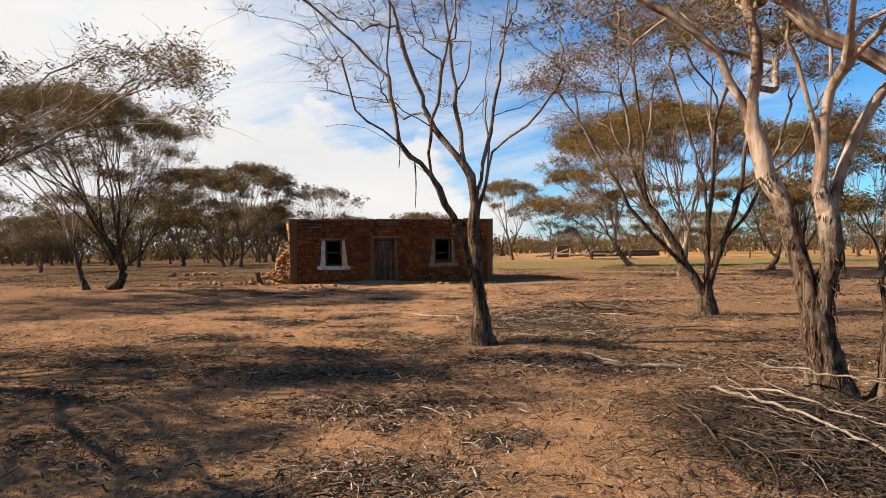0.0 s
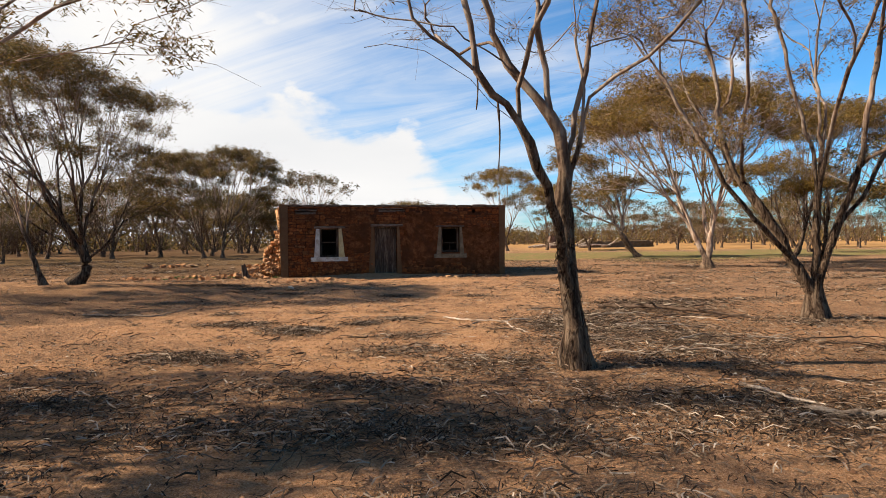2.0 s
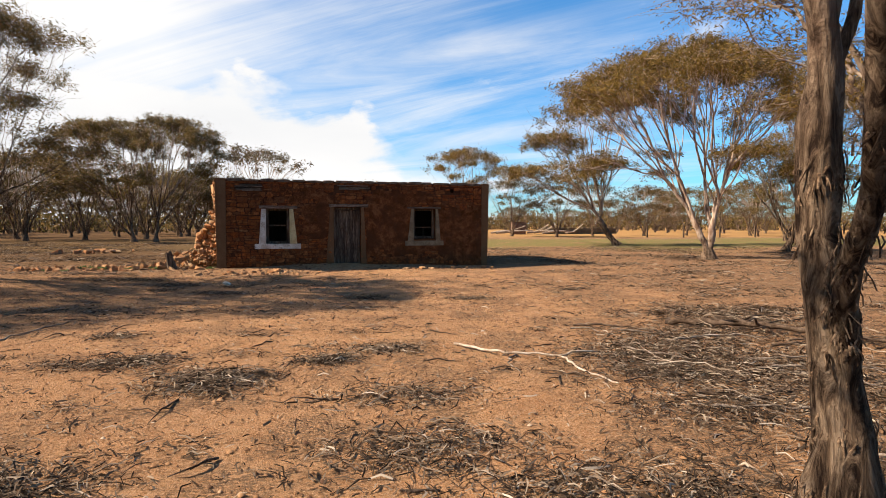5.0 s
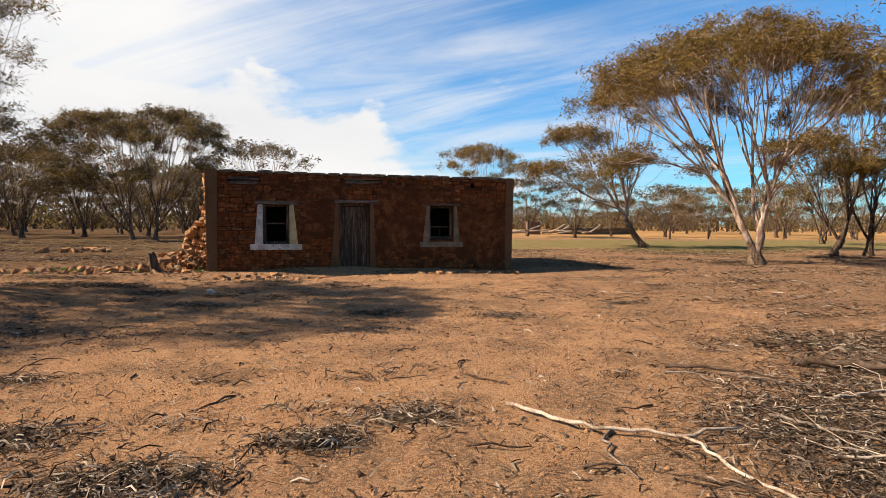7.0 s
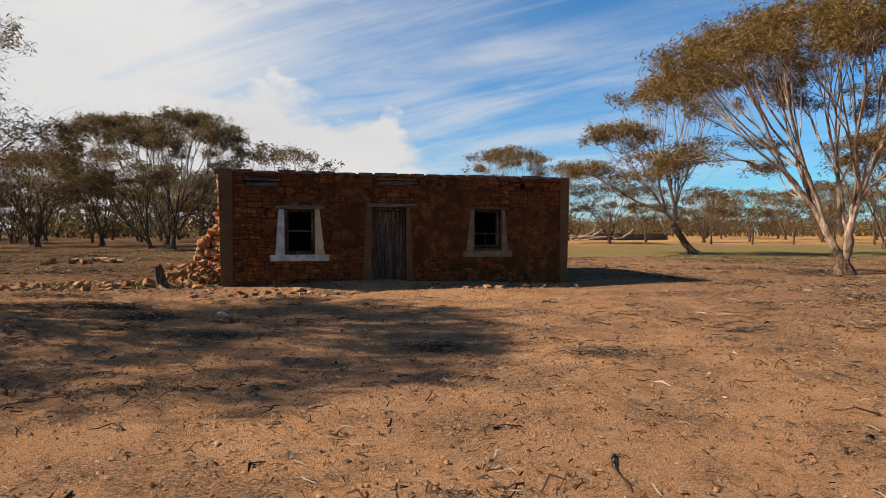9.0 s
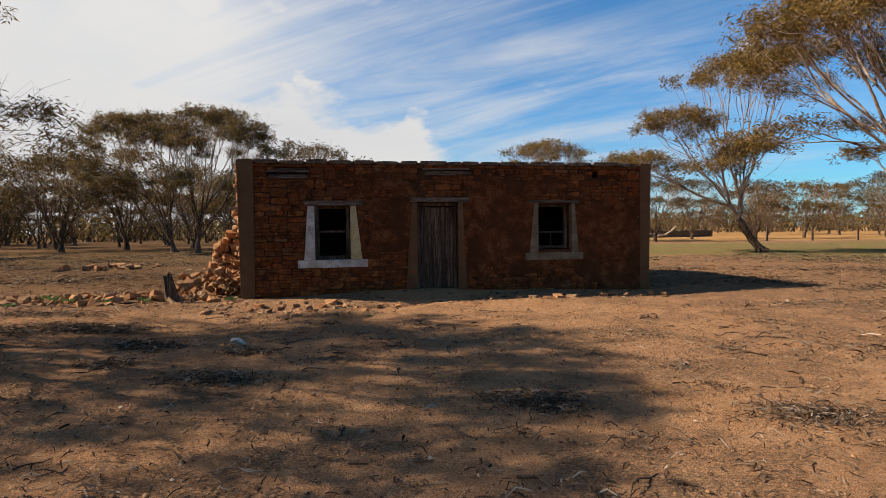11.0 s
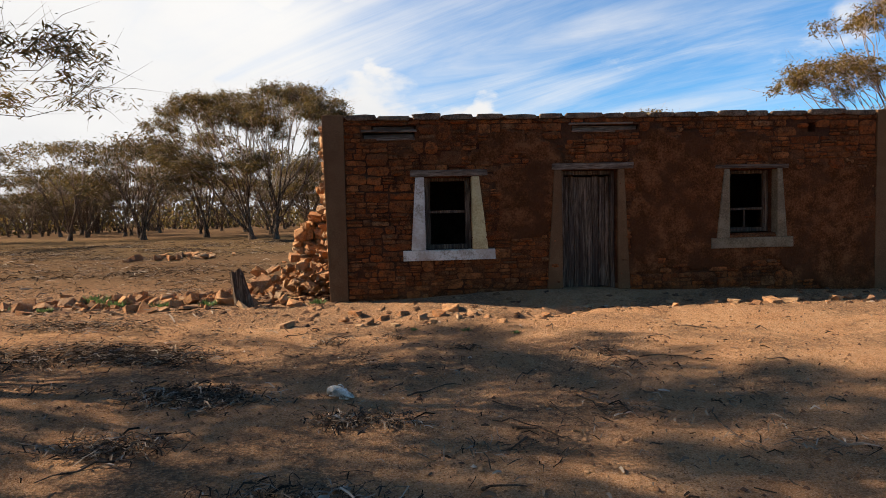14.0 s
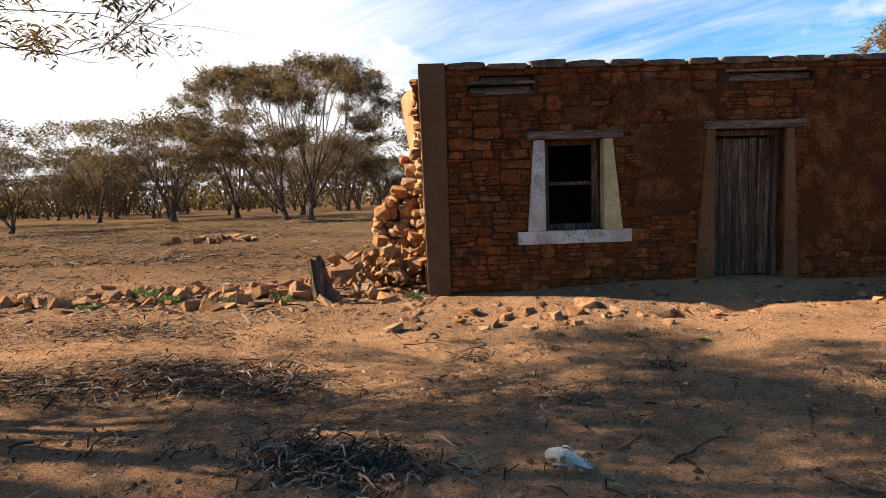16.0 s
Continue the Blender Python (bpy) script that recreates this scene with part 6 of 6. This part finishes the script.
# dark twig material here paints the shaded side of this branch
branch("fallen_branch", [(2.57, 15.0, 0), (3.3, 14.4, 0.06), (4.0, 13.7, 0.05), (4.85, 12.9, 0.0)], 0.05, 0.02, M_TWIG, "long fallen branch with twigs, its own shade coloured in", 6, 14)
branch("fallen_branch", [(-8.3, 15.1, 0), (-7.2, 14.7, 0.02), (-6.5, 14.4, 0.05), (-6.1, 15.5, 0.12)], 0.025, 0.01, M_DSTICK, "thin crooked fallen branch", 7, 4)
def brush_pile():
    """Heap of dead brush, each branch lying over the others."""
    rng = random.Random(17)
    branch("brush_branch", [(2.66, 5.8, 0.12), (2.83, 5.15, 0.16), (2.96, 4.55, 0.14), (3.06, 3.3, 0.05)], 0.016, 0.008, M_GREYSTICK, "pale dead branch on a heap of brush", 20, 6)
    branch("brush_branch", [(2.9, 5.9, 0.10), (3.15, 5.2, 0.18), (3.3, 4.8, 0.14), (3.7, 4.2, 0.10)], 0.013, 0.006, M_GREYSTICK, "pale dead branch on a heap of brush", 21, 5)
    branch("brush_branch", [(3.3, 6.0, 0.3), (3.7, 5.0, 0.35), (4.4, 4.5, 0.2)], 0.012, 0.005, M_DSTICK, "dead grey branch in a heap of brush", 22, 5)
    for k in range(40):
        x, y = 2.35 + rng.uniform(-0.25, 1.3), 5.1 + rng.uniform(-1.5, 0.9)
        a, L = -1.05 + rng.uniform(-0.75, 0.75), rng.uniform(0.5, 1.4)
        q = (x + L * math.cos(a), y + L * math.sin(a), rng.uniform(0, 0.08))
        m = ((x + q[0]) / 2 + rng.uniform(-0.12, 0.12), (y + q[1]) / 2 + rng.uniform(-0.12, 0.12), rng.uniform(0.03, 0.16))
        # mostly the dark twig tone, so the heap reads as shaded
        branch("brush_branch", [(x, y, rng.uniform(0.0, 0.1)), m, q], rng.uniform(0.006, 0.013), 0.003, rng.choice((M_DSTICK, M_TWIG, M_TWIG, M_TWIG, M_TWIG)), "dead grey branch in a heap of brush", 30 + k, rng.randrange(2, 6))


brush_pile()


def strewn_branches():
    """Thin dead branches lying through the litter beside the path."""
    rng = random.Random(88)
    for i in range(26):
        x, y = rng.uniform(0.9, 4.6), rng.uniform(9.8, 15.5)
        a, L = rng.uniform(-0.9, 0.4), rng.uniform(0.5, 1.5)
        m = (x + L * 0.5 * math.cos(a) + rng.uniform(-0.1, 0.1), y + L * 0.5 * math.sin(a) + rng.uniform(-0.1, 0.1), rng.uniform(0.02, 0.07))
        branch("fallen_branch", [(x, y, 0.02), m, (x + L * math.cos(a), y + L * math.sin(a), 0.0)], rng.uniform(0.010, 0.018), 0.004, rng.choice((M_STICK, M_DSTICK, M_DSTICK, M_TWIG)), "thin dead branch lying in leaf litter", 1200 + i, rng.randrange(4))


strewn_branches()


def loose_sticks():
    """Thin twigs strewn over the yard, each lying on its own."""
    rng = random.Random(51)
    for i in range(200):
        x, y = rng.uniform(-9, 4), rng.uniform(8, 25.5)
        a, L = rng.uniform(0, 6.28), rng.uniform(0.15, 0.6)
        q = (x + L * math.cos(a), y + L * math.sin(a), 0.0)
        m = ((x + q[0]) / 2 + rng.uniform(-0.06, 0.06), (y + q[1]) / 2 + rng.uniform(-0.06, 0.06), rng.uniform(0, 0.04))
        tagged(branch("twig", [(x, y, 0), m, q], rng.uniform(0.005, 0.011), 0.003, M_TWIG, "thin dry twig on bare earth", 400 + i), group="loose twigs")


loose_sticks()


def stump():
    """Splintered grey post leaning in the rubble."""
    bm = bmesh.new()
    rng = random.Random(4)
    n, rings = 12, 8
    hs = [0.60 + 0.05 * math.cos(6.283 * i / n) + rng.uniform(-0.05, 0.05) for i in range(n)]
    grid = []
    for k in range(rings):
        f = k / (rings - 1)
        row = []
        for i in range(n):
            a = 6.283 * i / n
            r = (0.135 - 0.055 * f) * (1 + 0.22 * math.sin(i * 2.6)) * rng.uniform(0.9, 1.1)
            row.append(bm.verts.new((r * math.cos(a) * 1.15 - 0.05 * f, r * math.sin(a) * 0.7, -0.08 + f * (hs[i] + 0.08))))
        grid.append(row)
    for k in range(rings - 1):
        for i in range(n):
            j = (i + 1) % n
            bm.faces.new((grid[k][i], grid[k][j], grid[k + 1][j], grid[k + 1][i]))
    bm.faces.new(grid[-1])
    bm.faces.new(grid[0][::-1])
    me = bpy.data.meshes.new("post_stump")
    bm.to_mesh(me)
    bm.free()
    me.materials.append(M_WOOD)
    ob = new("post_stump", me)
    ob.location = (-8.45, 26.62, float(ground_z(-8.45, 26.62)))
    ob.rotation_euler = (0, radians(-7), 0.2)
    tagged(ob, "splintered grey post stump standing in rubble", "post")


stump()


def skull():
    """Bleached sheep skull: braincase, long tapering muzzle, raised eye rings, cheek arch and a row of teeth."""
    bm = bmesh.new()
    # stations along the skull: x, height of the middle, half width, half height
    st = ((-0.118, 0.050, 0.012, 0.012), (-0.108, 0.054, 0.030, 0.026), (-0.080, 0.060, 0.040, 0.036), (-0.045, 0.064, 0.044, 0.038), (-0.012, 0.062, 0.050, 0.036), (0.020, 0.055, 0.042, 0.032), (0.055, 0.046, 0.031, 0.026), (0.090, 0.037, 0.022, 0.019), (0.118, 0.030, 0.015, 0.013), (0.130, 0.026, 0.006, 0.006))
    n = 20
    rings = []
    for x, zc, w, h in st:
        rings.append([bm.verts.new((x, w * math.cos(6.2832 * i / n), zc + h * math.sin(6.2832 * i / n))) for i in range(n)])
    for a, b in zip(rings, rings[1:]):
        for i in range(n):
            bm.faces.new((a[i], a[(i + 1) % n], b[(i + 1) % n], b[i]))
    bm.faces.new(rings[0][::-1])
    bm.faces.new(rings[-1])
    bmesh.ops.subdivide_edges(bm, edges=bm.edges[:], cuts=2, use_grid_fill=True, smooth=0.3)
    for v in bm.verts:
        for c, r, d in ((Vector((-0.012, -0.046, 0.072)), 0.026, Vector((0, 0.034, -0.006))), (Vector((-0.012, 0.046, 0.072)), 0.026, Vector((0, -0.034, -0.006))), (Vector((-0.055, -0.044, 0.046)), 0.026, Vector((0.0, 0.03, 0.004))), (Vector((0.118, 0.0, 0.040)), 0.018, Vector((-0.02, 0, -0.012))), (Vector((0.03, -0.036, 0.036)), 0.018, Vector((0, 0.018, 0)))):
            e = (v.co - c).length
            if e < r:
                v.co += d * (1 - (e / r) ** 2)
        v.co += noise.noise_vector(v.co * 60) * 0.003

    def ring(c, axis, big, small):
        q = axis.to_track_quat("Z", "Y")
        g = [[bm.verts.new(c + q @ Vector(((big + small * math.cos(b)) * math.cos(a), (big + small * math.cos(b)) * math.sin(a), small * math.sin(b)))) for b in (0, 1.257, 2.513, 3.77, 5.027)] for a in np.linspace(0, 6.2832, 17)[:-1]]
        for i in range(16):
            for k in range(5):
                bm.faces.new((g[i][k], g[(i + 1) % 16][k], g[(i + 1) % 16][(k + 1) % 5], g[i][(k + 1) % 5]))
    for sy in (-1, 1):
        ring(Vector((-0.012, sy * 0.045, 0.076)), Vector((0.1, sy, 0.35)), 0.024, 0.0055)
        # cheek arch and teeth
        for i in range(7):
            x = -0.075 + 0.016 * i
            box(x, x + 0.018, sy * 0.050 - 0.004, sy * 0.050 + 0.004, 0.036 + 0.002 * i, 0.045 + 0.002 * i, 0.0, 0.0, None, bm)
        for i in range(8):
            x = 0.008 + 0.011 * i
            w = 0.036 - 0.0022 * i
            box(x, x + 0.008, sy * w - 0.004, sy * w + 0.004, 0.006 + 0.001 * (i % 2), 0.030 - 0.001 * i, 0.0, 0.0, None, bm)
    bmesh.ops.recalc_face_normals(bm, faces=bm.faces[:])
    me = bpy.data.meshes.new("animal_skull")
    bm.to_mesh(me)
    bm.free()
    me.polygons.foreach_set("use_smooth", [True] * len(me.polygons))
    me.materials.append(M_BONE)
    ob = new("animal_skull", me)
    ob.location = (-5.64, 22.36, float(ground_z(-5.64, 22.36)) + 0.004)
    ob.rotation_euler = (0.30, 0.06, radians(-14))
    tagged(ob, "bleached sheep skull lying on the earth", "skull")


skull()


ruins()
